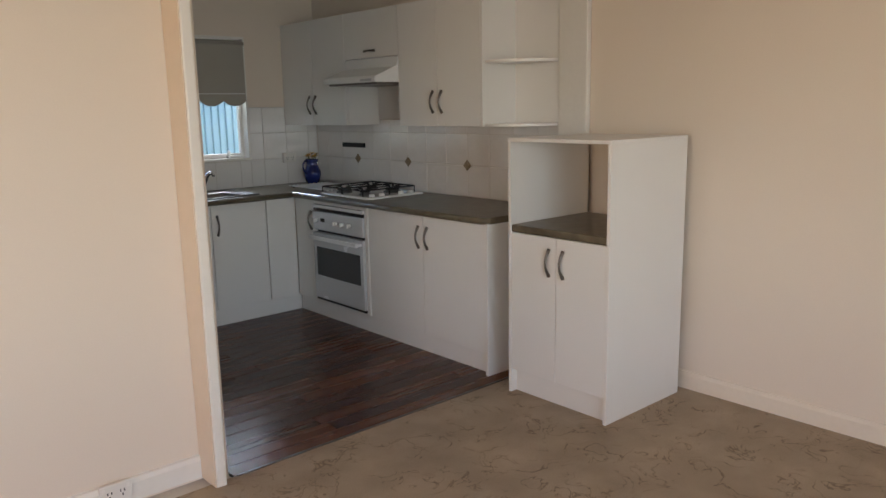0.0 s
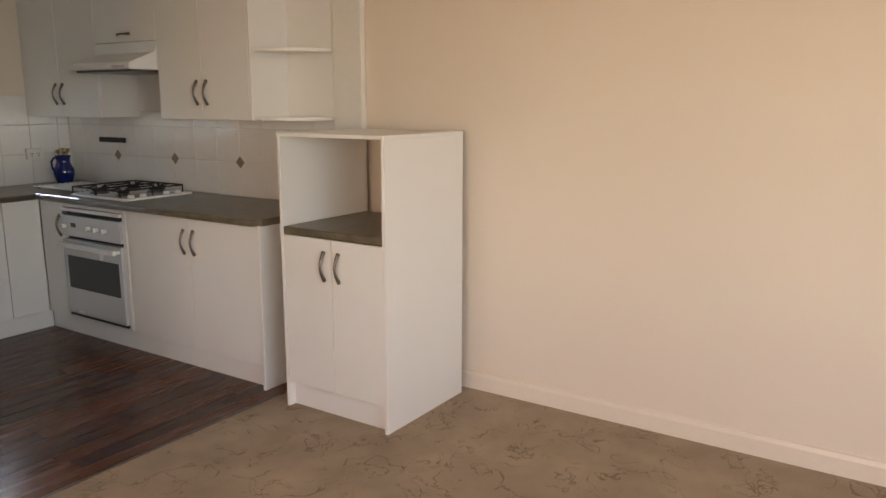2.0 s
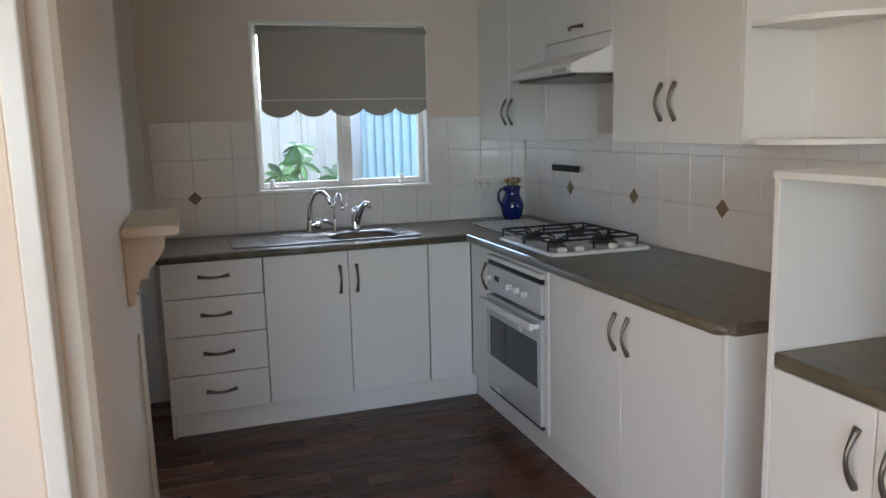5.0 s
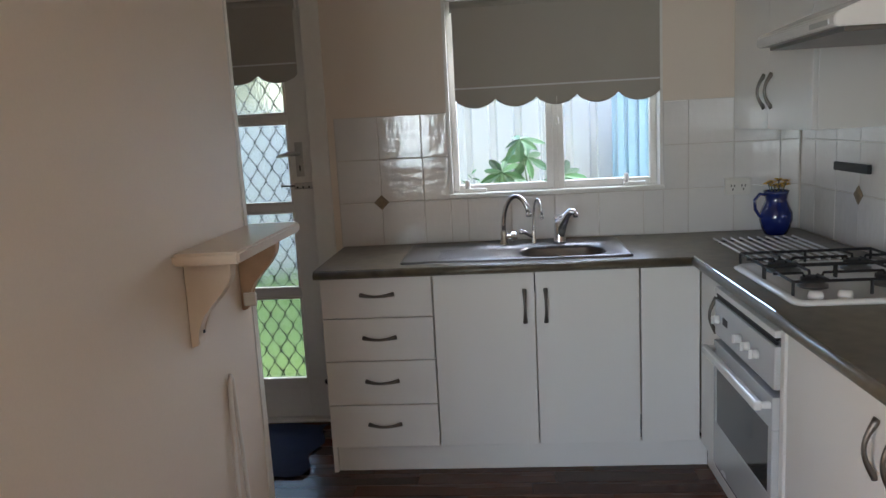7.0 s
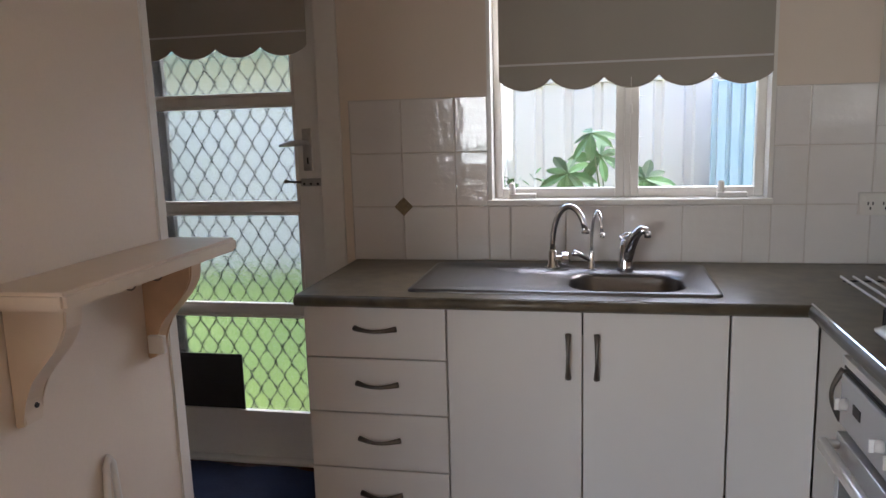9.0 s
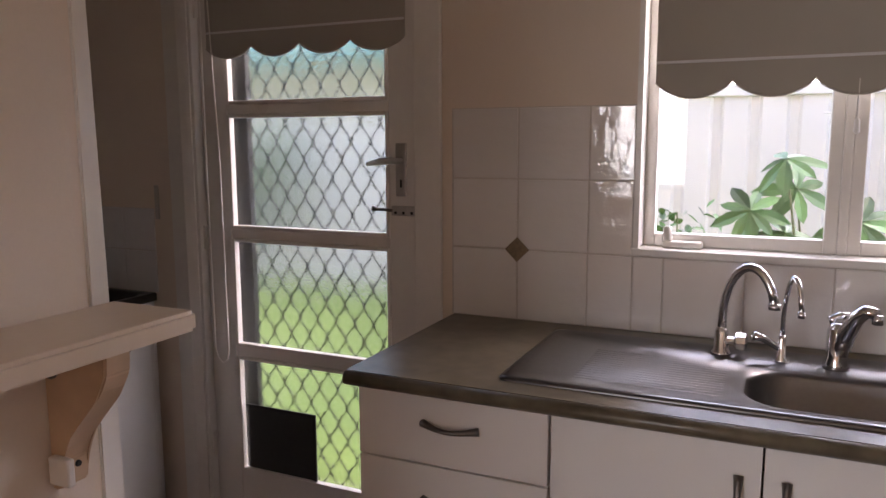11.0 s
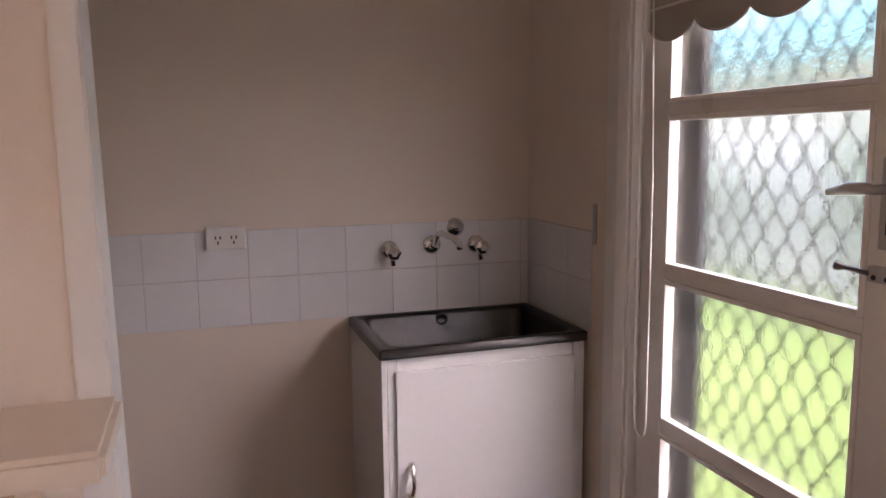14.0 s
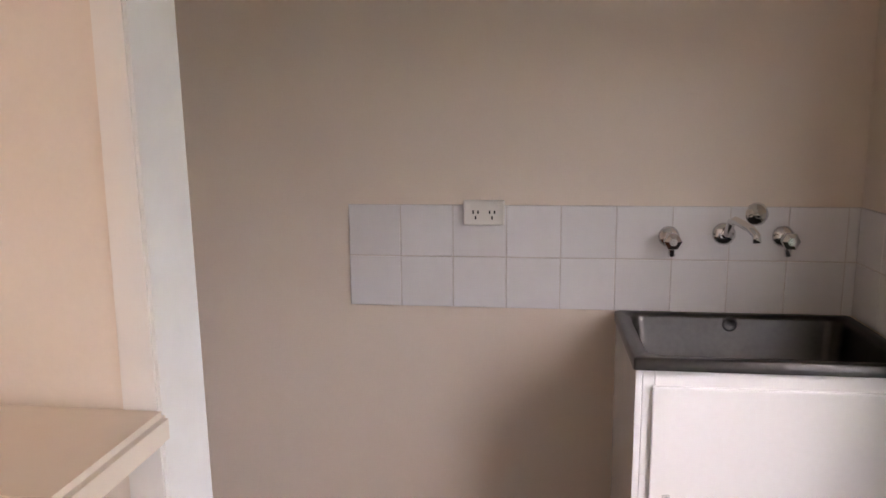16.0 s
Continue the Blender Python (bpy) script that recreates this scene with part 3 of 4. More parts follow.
def base_unit_sink():
    d = thing("drawer_unit", -1.84, -0.3, 0.0, "white laminate unit of four drawers under the worktop", "drawers", "base units under the worktop")
    part("body", boxes((-2.07, F + 0.02, 0.0, -2.052, -0.01, DT), (-1.632, F + 0.02, KZ, -1.618, -0.01, DT), (-2.052, F + 0.02, KZ, -1.632, -0.01, KZ + 0.016), (-2.052, -0.026, KZ, -1.632, -0.01, DT)), CARCASS, d)
    zs = [(0.664, DT), (0.486, 0.660), (0.300, 0.482), (KZ, 0.296)]
    for a, b in zs:
        f = part("drawer_front", box(-2.066, F, a, -1.620, F + 0.018, b, 0.002), LAMINATE, d)
        z = (a + b) / 2 + 0.005
        bow_handle(f, (-1.905, F, z + 0.003), (-1.772, F, z + 0.003), (0, -0.022, -0.004))
    for name, a, b, hx, lab in (("sink_cabinet", -1.616, -0.812, 0, "white two-door laminate cabinet under the sink"), ):
        c = thing(name, (a + b) / 2, -0.3, 0.0, lab, "cabinet", "base units under the worktop")
        part("body", boxes((a, F + 0.02, KZ, a + 0.016, -0.01, DT - 0.2), (b - 0.016, F + 0.02, KZ, b, -0.01, DT), (a + 0.016, F + 0.02, KZ, b - 0.016, -0.01, KZ + 0.016)), CARCASS, c)
        for da, db_, hx in ((a + 0.002, -1.217, -1.256), (-1.213, b - 0.002, -1.174)):
            f = part("door", box(da, F, KZ, db_, F + 0.018, DT, 0.002), LAMINATE, c)
            bow_handle(f, (hx, F, 0.758), (hx, F, 0.625), (0, -0.026, 0))
    c = thing("corner_filler", -0.70, F, 0.0, "plain white laminate corner panel", "cabinet panel", "base units under the worktop")
    part("front_panel", box(-0.808, F, KZ, F - 0.004, F + 0.018, DT, 0.002), LAMINATE, c)
    k = thing("kick_board_sink", -1.3, F, 0.0, "white kick board under the sink units", "kick board")
    part("board", box(-2.05, F + 0.035, 0.0, F + 0.035, F + 0.051, KZ - 0.003, 0.002), LAMINATE, k)


base_unit_sink()


def oven_run():
    c = thing("corner_cabinet", -0.3, -0.7, 0.0, "narrow white laminate corner cabinet beside the oven", "cabinet", "base units under the worktop")
    f = part("door", box(F, -0.822, KZ, F + 0.018, F - 0.002, DT, 0.002), LAMINATE, c)
    bow_handle(f, (F, -0.79, 0.75), (F, -0.79, 0.62), (-0.026, 0, 0))
    part("body", boxes((F + 0.02, -0.822, KZ, -0.01, -0.806, DT), (F + 0.02, -0.80, KZ, -0.01, -0.03, KZ + 0.016)), CARCASS, c)
    d = thing("double_cabinet", -0.3, -1.98, 0.0, "white two-door laminate cabinet beside the oven", "cabinet", "base units under the worktop")
    part("body", boxes((F + 0.02, -1.47, KZ, -0.01, -1.454, DT), (F + 0.02, -2.50, KZ, -0.01, -1.47, KZ + 0.016)), CARCASS, d)
    part("end_panel", box(F - 0.012, -2.52, 0.0, -0.01, -2.502, DT, 0.002), LAMINATE, d)
    for a, b, h in ((-1.982, -1.456, -1.945), (-2.500, -1.986, -2.023)):
        f = part("door", box(F, a, KZ, F + 0.018, b, DT, 0.002), LAMINATE, d)
        bow_handle(f, (F, h, 0.765), (F, h, 0.635), (-0.026, 0, 0))
    k = thing("kick_board_oven", F, -1.5, 0.0, "white kick board under the oven units", "kick board")
    part("board", box(F + 0.035, -2.50, 0.0, F + 0.051, F + 0.032, KZ - 0.003, 0.002), LAMINATE, k)
    # built-in oven
    o = thing("built_in_oven", -0.3, -1.14, 0.12, "white built-in oven with a smoked glass door", "oven")
    part("surround", boxes((F - 0.006, -1.452, 0.125, F + 0.018, -1.422, DT - 0.002), (F - 0.002, -0.836, 0.125, F + 0.018, -0.824, DT - 0.002), (F - 0.002, -1.422, 0.805, F + 0.018, -0.836, DT - 0.002), b=0.002), LAMINATE, o)
    part("body", box(F + 0.018, -1.42, 0.14, -0.05, -0.838, 0.80), BLACK, o)
    X = F - 0.02
    top = part("vent_trim", box(X, -1.418, 0.782, F + 0.016, -0.840, 0.803, 0.003), ENAMEL, o)
    for z in (0.772, 0.762):
        part("vent_slot", box(X + 0.004, -1.414, z, X + 0.012, -0.844, z + 0.006), BLACK, o)
    pn = part("control_panel", box(X, -1.418, 0.632, F + 0.016, -0.840, 0.758, 0.004), OVEN, o, "pale grey control panel")
    part("clock", box(X - 0.002, -0.985, 0.690, X, -0.935, 0.715, 0.0008), BLACK, pn, "dark digital clock window")
    for y in (-0.885, -1.12, -1.20, -1.28):
        kn = part("knob", lathe([(0.015, 0.0), (0.014, -0.008), (0.012, -0.016), (0.004, -0.017)], (X, y, 0.695), "x", 20), ENAMEL, pn, "white round control knob", True)
        part("pointer", box(X - 0.026, y - 0.003, 0.681, X - 0.015, y + 0.003, 0.709, 0.001), ENAMEL, kn)
    dr = part("oven_door", boxes((X - 0.004, -1.418, 0.155, F + 0.014, -0.840, 0.315), (X - 0.004, -1.418, 0.515, F + 0.014, -0.840, 0.612), (X - 0.004, -1.418, 0.315, F + 0.014, -1.385, 0.515), (X - 0.004, -0.873, 0.315, F + 0.014, -0.840, 0.515), b=0.003), OVEN, o, "pale grey framed oven door")
    part("glass", box(X - 0.002, -1.385, 0.315, X + 0.006, -0.873, 0.515), OVEN_GLASS, dr, "smoked glass pane")
    part("handle", boxes((X - 0.05, -1.41, 0.570, X - 0.028, -0.85, 0.600), (X - 0.03, -1.41, 0.575, X, -1.39, 0.595), (X - 0.03, -0.87, 0.575, X, -0.85, 0.595), b=0.006), ENAMEL, dr, "white bar handle")
    part("bottom_gap", box(X + 0.004, -1.418, 0.138, F + 0.016, -0.840, 0.15), BLACK, o)


oven_run()

# ---- worktop ----
wt = thing("worktop", -0.6, -0.3, BT - 0.035, "L-shaped grey-brown mottled laminate worktop with rounded edge", "worktop")
HX0, HX1, HY0, HY1 = -1.27, -0.905, -0.50, -0.235
part("top", boxes((-2.08, -0.61, BT - 0.035, HX0, -0.002, BT), (HX0, -0.61, BT - 0.035, HX1, HY0, BT), (HX0, HY1, BT - 0.035, HX1, -0.002, BT), (HX1, -0.61, BT - 0.035, -0.004, -0.002, BT)), BENCH, wt)
part("top", prism([(-0.61, -0.61), (-0.61, -2.485), (-0.57, -2.525), (-0.004, -2.525), (-0.004, -0.61)], "z", BT - 0.035, BT), BENCH, wt)
part("nosing", tube([(-2.08, -0.61, BT - 0.0175), (-0.61, -0.61, BT - 0.0175)], 0.0165, 12), BENCH, wt, smooth=True)
part("nosing", tube([(-0.61, -0.61, BT - 0.0175), (-0.61, -2.485, BT - 0.0175), (-0.57, -2.525, BT - 0.0175)], 0.0165, 12), BENCH, wt, smooth=True)
part("joint_strip", tube([(-0.61, -0.60, BT), (-0.61, -1.45, BT)], 0.003, 6), CHROME, wt, "bright worn metal edge strip")

# ---- sink ----
sink = thing("kitchen_sink", -1.28, -0.32, BT, "stainless steel sink with one bowl and a grooved drainer", "sink")
SX0, SX1, SY0, SY1 = -1.745, -0.825, -0.545, -0.085
Z = BT
loops = [rounded(SX0, SY0, SX1, SY1, 0.02, Z + 0.0005), rounded(SX0, SY0, SX1, SY1, 0.02, Z + 0.006), rounded(SX0 + 0.012, SY0 + 0.012, SX1 - 0.012, SY1 - 0.012, 0.03, Z + 0.009),
         rounded(SX0 + 0.028, SY0 + 0.028, SX1 - 0.028, SY1 - 0.028, 0.04, Z + 0.003), rounded(HX0 + 0.006, HY0 + 0.006, HX1 - 0.006, HY1 - 0.006, 0.09, Z + 0.002),
         rounded(HX0 + 0.012, HY0 + 0.012, HX1 - 0.012, HY1 - 0.012, 0.085, Z - 0.01), rounded(HX0 + 0.022, HY0 + 0.022, HX1 - 0.022, HY1 - 0.022, 0.08, Z - 0.14), rounded(HX0 + 0.05, HY0 + 0.05, HX1 - 0.05, HY1 - 0.05, 0.05, Z - 0.155)]
bm = add_loops(bmesh.new(), loops, cap=False)
bm.faces.new([v for v in list(bm.verts)[-len(loops[0]):]])
part("basin", bm, STEEL, sink, smooth=True)
for k in range(15):
    y = -0.465 + k * 0.0165
    part("drain_groove", tube([(-1.60, y, Z + 0.0019), (-1.30, y, Z + 0.0012)], 0.0014, 6), STEEL, sink, smooth=True)
part("waste", lathe([(0.04, 0), (0.038, 0.004), (0.02, 0.005)], ((HX0 + HX1) / 2, (HY0 + HY1) / 2, Z - 0.155)), CHROME, sink, smooth=True)


def swan(name, x, y, h, reach, r, label, lever):
    t = thing(name, x, y, BT + 0.005, label, "tap")
    b = BT + 0.004
    part("base", lathe([(r * 2.2, 0), (r * 2.2, 0.006), (r * 1.6, 0.012), (r * 1.5, 0.055), (r * 1.1, 0.065)], (x, y, b)), CHROME, t, smooth=True)
    pts = [(x, y, b + 0.05), (x, y, b + h * 0.4)]
    d = Vector(reach)
    for i in range(1, 13):
        a = math.pi * 0.86 * i / 12
        k = (1 - math.cos(a)) / 1.9
        pts.append((x + d.x * k, y + d.y * k, b + h * 0.4 + h * 0.6 * math.sin(a)))
    sp = part("spout", tube(pts, r, 12), CHROME, t, smooth=True)
    part("nozzle", tube([pts[-1], (pts[-1][0], pts[-1][1], pts[-1][2] - 0.014)], r * 1.35, 12), CHROME, sp, smooth=True)
    if lever == "cross":
        part("knob", lathe([(0.010, 0), (0.010, 0.02), (0.021, 0.024), (0.021, 0.045), (0.01, 0.05)], (x + 0.008, y - 0.005, b + 0.035), "x", 8), CHROME, t, "faceted chrome knob")
    else:
        part("lever", tube([(x, y, b + 0.03), (x - 0.04, y - 0.01, b + 0.055), (x - 0.06, y - 0.02, b + 0.06)], [0.007, 0.009, 0.012], 10), CHROME, t, smooth=True)


swan("swan_neck_tap", -1.325, -0.155, 0.215, (0.11, -0.05, 0), 0.0105, "tall chrome swan-neck tap on the sink", "cross")
swan("filter_tap", -1.195, -0.175, 0.20, (0.035, -0.05, 0), 0.006, "slim chrome filter tap with a side lever", "lever")
mx = thing("mixer_tap", -1.083, -0.175, BT + 0.005, "chrome lever mixer tap on the sink", "tap")
part("body", lathe([(0.028, 0), (0.027, 0.01), (0.023, 0.03), (0.023, 0.085), (0.017, 0.10), (0.008, 0.105)], (-1.083, -0.175, BT + 0.004)), CHROME, mx, smooth=True)
part("spout", tube([(-1.080, -0.18, BT + 0.04), (-1.070, -0.19, BT + 0.085), (-1.052, -0.205, BT + 0.128), (-1.035, -0.217, BT + 0.146), (-1.018, -0.229, BT + 0.143)], [0.019, 0.020, 0.017, 0.015, 0.012], 12), CHROME, mx, smooth=True)
part("nozzle", lathe([(0.011, 0.004), (0.011, -0.016)], (-1.016, -0.230, BT + 0.138)), CHROME, mx, smooth=True)
part("lever", tube([(-1.090, -0.172, BT + 0.100), (-1.098, -0.168, BT + 0.114), (-1.080, -0.164, BT + 0.122), (-1.055, -0.16, BT + 0.124)], [0.010, 0.010, 0.009, 0.006], 8), CHROME, mx, smooth=True)

# ---- cooktop, rack, jug ----
ck = thing("gas_cooktop", -0.3, -1.1, BT, "white enamel gas cooktop with black pan supports", "cooktop")
CX0, CX1, CY0, CY1 = -0.545, -0.065, -1.41, -0.84
part("plate", add_loops(bmesh.new(), [rounded(CX0, CY0, CX1, CY1, 0.04, BT + 0.001), rounded(CX0 - 0.003, CY0 - 0.003, CX1 + 0.003, CY1 + 0.003, 0.043, BT + 0.008), rounded(CX0 + 0.012, CY0 + 0.012, CX1 - 0.012, CY1 - 0.012, 0.035, BT + 0.016), rounded(CX0 + 0.03, CY0 + 0.03, CX1 - 0.03, CY1 - 0.03, 0.03, BT + 0.010)]), ENAMEL, ck, smooth=True)
for x, y, r in ((-0.42, -0.97, 0.045), (-0.19, -0.97, 0.038), (-0.42, -1.21, 0.035), (-0.19, -1.21, 0.05)):
    bn = part("burner", lathe([(r * 1.25, 0), (r * 1.2, 0.008), (r * 0.9, 0.012), (r * 0.9, 0.02)], (x, y, BT + 0.010)), STEEL, ck, smooth=True)
    part("cap", lathe([(r, 0), (r, 0.008), (r * 0.8, 0.011)], (x, y, BT + 0.030)), BLACK, bn, "black burner cap", True)
for x, y in ((-0.47, -1.355), (-0.39, -1.355), (-0.23, -1.355), (-0.15, -1.355)):
    part("knob", lathe([(0.021, 0), (0.020, 0.012), (0.016, 0.02), (0.005, 0.021)], (x, y, BT + 0.010)), ENAMEL, ck, "white control knob", True)
for y0_, y1_ in ((-1.325, -1.095), (-1.085, -0.855)):
    bm = bmesh.new()
    zt = BT + 0.052
    tube([(-0.52, y0_, zt), (-0.09, y0_, zt), (-0.09, y1_, zt), (-0.52, y1_, zt), (-0.52, y0_, zt)], 0.005, 6, bm)
    ym = (y0_ + y1_) / 2
    for x in (-0.42, -0.19):
        for dx, dy in ((1, 0), (-1, 0), (0, 1), (0, -1)):
            e = (x + dx * 0.115, ym + dy * 0.115, zt)
            tube([e, (x + dx * 0.03, ym + dy * 0.03, zt), (x + dx * 0.026, ym + dy * 0.026, zt - 0.012)], 0.0045, 6, bm)
    for x in (-0.52, -0.305, -0.09):
        for y in (y0_, y1_):
            tube([(x, y, zt), (x, y, BT + 0.010)], 0.0045, 6, bm)
    part("pan_support", bm, BLACK, ck, "black wire pan support")
rk = thing("wire_cooling_rack", -0.3, -0.55, BT, "white wire rack lying on the worktop", "rack")
for k in range(10):
    x = -0.455 + k * 0.035
    part("wire", tube([(x, -0.825, BT + 0.016), (x, -0.30, BT + 0.016)], 0.0042, 6), ENAMEL, rk)
for y in (-0.78, -0.34):
    part("bearer", tube([(-0.46, y, BT + 0.0105), (-0.13, y, BT + 0.0105)], 0.003, 6), BLACK, rk)
for x in (-0.44, -0.15):
    for y in (-0.78, -0.34):
        part("foot", lathe([(0.006, 0), (0.005, 0.009)], (x, y, BT + 0.0005), n=10), BLACK, rk)
JX, JY = -0.155, -0.15
jug = thing("blue_jug", JX, JY, BT, "glazed cobalt blue jug holding yellow flowers", "jug")
part("body", lathe([(0.04, 0.0), (0.046, 0.004), (0.058, 0.03), (0.068, 0.065), (0.066, 0.095), (0.05, 0.13), (0.043, 0.15), (0.047, 0.175), (0.053, 0.19), (0.049, 0.19), (0.038, 0.15)], (JX, JY, BT + 0.0005), n=32), BLUE, jug, smooth=True)
part("handle", tube([(JX - 0.045, JY - 0.012, BT + 0.175), (JX - 0.075, JY - 0.02, BT + 0.18), (JX - 0.098, JY - 0.026, BT + 0.155), (JX - 0.095, JY - 0.026, BT + 0.115), (JX - 0.075, JY - 0.02, BT + 0.085), (JX - 0.062, JY - 0.016, BT + 0.08)], 0.007, 10), BLUE, jug, smooth=True)
bq = thing("flower_bunch", JX, JY, BT + 0.19, "small bunch of yellow and orange artificial flowers", "flowers")
rng = random.Random(3)
petal = leaf_mesh(0.022, 0.013)
petal.materials.clear()
petal.materials.append(YELLOW)
for i in range(9):
    a, r = i * 2.4, 0.012 + 0.036 * (i / 9) ** 0.5
    cx, cy, cz = JX + r * math.cos(a), JY + r * math.sin(a), BT + 0.21 + rng.uniform(-0.004, 0.022)
    fl = part("flower_head", lathe([(0.002, -0.004), (0.009, 0), (0.008, 0.005), (0.002, 0.008)], (cx, cy, cz), n=10), BRASSY, bq, smooth=True)
    part("stalk", tube([(cx, cy, cz - 0.002), (JX + r * 0.4 * math.cos(a), JY + r * 0.4 * math.sin(a), BT + 0.15)], 0.002, 5), STEM, bq)
    for k in range(9):
        ob = new("petal", petal)
        ob.parent = fl
        tilt = Euler((rng.uniform(-0.7, 0.1), rng.uniform(-0.3, 0.3), 0)).to_matrix().to_4x4()
        ob.matrix_local = Matrix.Translation(Vector((cx, cy, cz)) - ORIGIN[bq.name]) @ tilt @ Euler((0, -0.2, 2 * math.pi * k / 9)).to_matrix().to_4x4()

# ---- wall cupboards and hood ----
UX, UZ0, UZ1 = -0.29, 1.325, 2.07


def wall_cupboard(name, ya, yb, z0_, handles, label):
    c = thing(name, -0.15, (ya + yb) / 2, z0_, label, "wall cupboard", "wall cupboards")
    part("body", box(UX + 0.019, ya, z0_, -0.002, yb, UZ1, 0.002), LAMINATE, c)
    ym = (ya + yb) / 2
    if handles == "pair":
        for a, b, h in ((ya + 0.001, ym - 0.0015, ym - 0.04), (ym + 0.0015, yb - 0.001, ym + 0.04)):
            f = part("door", box(UX, a, z0_, UX + 0.018, b, UZ1, 0.002), LAMINATE, c)
            bow_handle(f, (UX, h, 1.405), (UX, h, 1.535), (-0.028, 0, 0))
    else:
        f = part("door", box(UX, ya + 0.001, z0_, UX + 0.018, yb - 0.001, UZ1, 0.002), LAMINATE, c)
        bow_handle(f, (UX, ym - 0.06, z0_ + 0.045), (UX, ym + 0.06, z0_ + 0.045), (-0.022, 0, 0))


wall_cupboard("wall_cupboard", -0.845, -0.004, UZ0, "pair", "white two-door wall cupboard beside the window")
wall_cupboard("hood_cupboard", -1.436, -0.847, 1.765, "flap", "short white cupboard above the range hood")
wall_cupboard("wall_cupboard", -2.172, -1.438, UZ0, "pair", "white two-door wall cupboard over the worktop")
sp_panel = thing("splash_panel", -0.004, -1.14, 1.362, "plain white panel on the wall under the hood", "wall panel")
part("panel", box(-0.008, -1.437, 1.362, 0.005, -0.846, 1.764, 0.001), LAMINATE, sp_panel)
hood = thing("range_hood", -0.25, -1.14, 1.58, "white slim range hood under a cupboard", "range hood")
part("canopy", prism([(-0.004, 1.60), (-0.47, 1.60), (-0.475, 1.605), (-0.475, 1.628), (-0.46, 1.640), (-0.30, 1.70), (-0.29, 1.762), (-0.004, 1.762)], "y", -1.433, -0.85, 0.003), ENAMEL, hood)
part("filter", box(-0.44, -1.41, 1.588, -0.03, -0.875, 1.60, 0.002), SATIN, hood, "dark grease filter")
part("switch_strip", box(-0.477, -1.40, 1.608, -0.474, -1.28, 1.622, 0.001), OVEN, hood)
sh = thing("corner_shelf_unit", -0.15, -2.34, UZ0, "white open end shelves with curved fronts", "shelf", "wall cupboards")
part("back", box(-0.018, -2.52, UZ0, -0.003, -2.175, UZ1), LAMINATE, sh)
part("side", box(UX, -2.190, UZ0, -0.018, -2.174, UZ1, 0.001), LAMINATE, sh)
for z in (UZ0, 1.675, UZ1 - 0.016):
    pts = [(-0.018, -2.19), (-0.018, -2.515)] + [(-0.018 - 0.27 * math.sin(radians(a)), -2.19 - 0.325 * math.cos(radians(a))) for a in range(15, 91, 8)]
    part("shelf", prism(pts, "z", z, z + 0.016, 0.002), LAMINATE, sh)

# ---- tall microwave cabinet ----
mc = thing("microwave_cabinet", -0.38, -3.036, 0.004, "tall white cabinet with an open microwave shelf and two doors", "cabinet")
MX0, MX1, MY0, MY1, MZ = -0.670, -0.075, -3.350, -2.746, 1.287
part("side_panel", box(MX0, MY0, 0.004, MX1, MY0 + 0.017, MZ - 0.017, 0.0015), LAMINATE, mc)
part("side_panel", box(MX0, MY1 - 0.017, 0.004, MX1, MY1, MZ - 0.017, 0.0015), LAMINATE, mc)
part("top", box(MX0 - 0.004, MY0 - 0.002, MZ - 0.017, MX1, MY1 + 0.002, MZ, 0.002), LAMINATE, mc)
part("shelf", box(MX0 + 0.002, MY0 + 0.017, 0.832, MX1 - 0.006, MY1 - 0.017, 0.868, 0.006), BENCH, mc, "grey-brown laminate shelf")
part("back_panel", boxes((MX1 - 0.006, MY0 + 0.017, 0.10, MX1, MY1 - 0.017, 0.832)), CARCASS, mc)
part("kick_board", box(MX0 + 0.04, MY0 + 0.017, 0.004, MX0 + 0.056, MY1 - 0.017, 0.125, 0.001), LAMINATE, mc)
part("base", box(MX0 + 0.022, MY0 + 0.017, 0.128, MX1 - 0.006, MY1 - 0.017, 0.144), CARCASS, mc)
my = (MY0 + MY1) / 2
for a, b, h in ((MY0 + 0.018, my - 0.0015, my - 0.042), (my + 0.0015, MY1 - 0.018, my + 0.042)):
    f = part("door", box(MX0 + 0.002, a, 0.128, MX0 + 0.020, b, 0.830, 0.002), LAMINATE, mc)
    bow_handle(f, (MX0 + 0.002, h, 0.775), (MX0 + 0.002, h, 0.645), (-0.028, 0, 0))

mc.rotation_euler = (0, 0, radians(-0.5))

# ---- partition shelf ----
ws = thing("wall_shelf", -2.05, -1.45, 1.10, "cream painted wall shelf on two wooden brackets", "shelf")
part("board", prism([(WX1 + 0.001, -1.765), (-1.955, -1.755), (-1.955, -1.196), (WX1 + 0.001, -1.196)], "z", 1.106, 1.136, 0.006), CREAM_WOOD, ws)
for y in (-1.68, -1.30):
    pts = [(WX1 + 0.001, 1.105), (-1.998, 1.105)]
    far = pts[1][0]
    for i in range(1, 11):
        s = i / 10
        pts.append((far - (far - WX1 - 0.022) * (0.5 - 0.5 * math.cos(math.pi * min(1, s * 1.15))) , 1.105 - 0.02 - 0.19 * s))
    pts += [(WX1 + 0.001, 0.888)]
    br = part("bracket", prism(pts, "y", y - 0.022, y + 0.022, 0.003), CREAM_WOOD if y < -1.5 else PINE, ws, "curved wooden bracket")
    part("screw", lathe([(0.005, 0), (0.004, 0.003)], (WX1 + 0.028, y - 0.0, 0.925), "x", 10), DARK, br)
part("end_block", box(WX1 + 0.012, -1.335, 0.905, WX1 + 0.05, -1.322, 0.945, 0.003), TRIM, ws, "small white plastic fixing block")
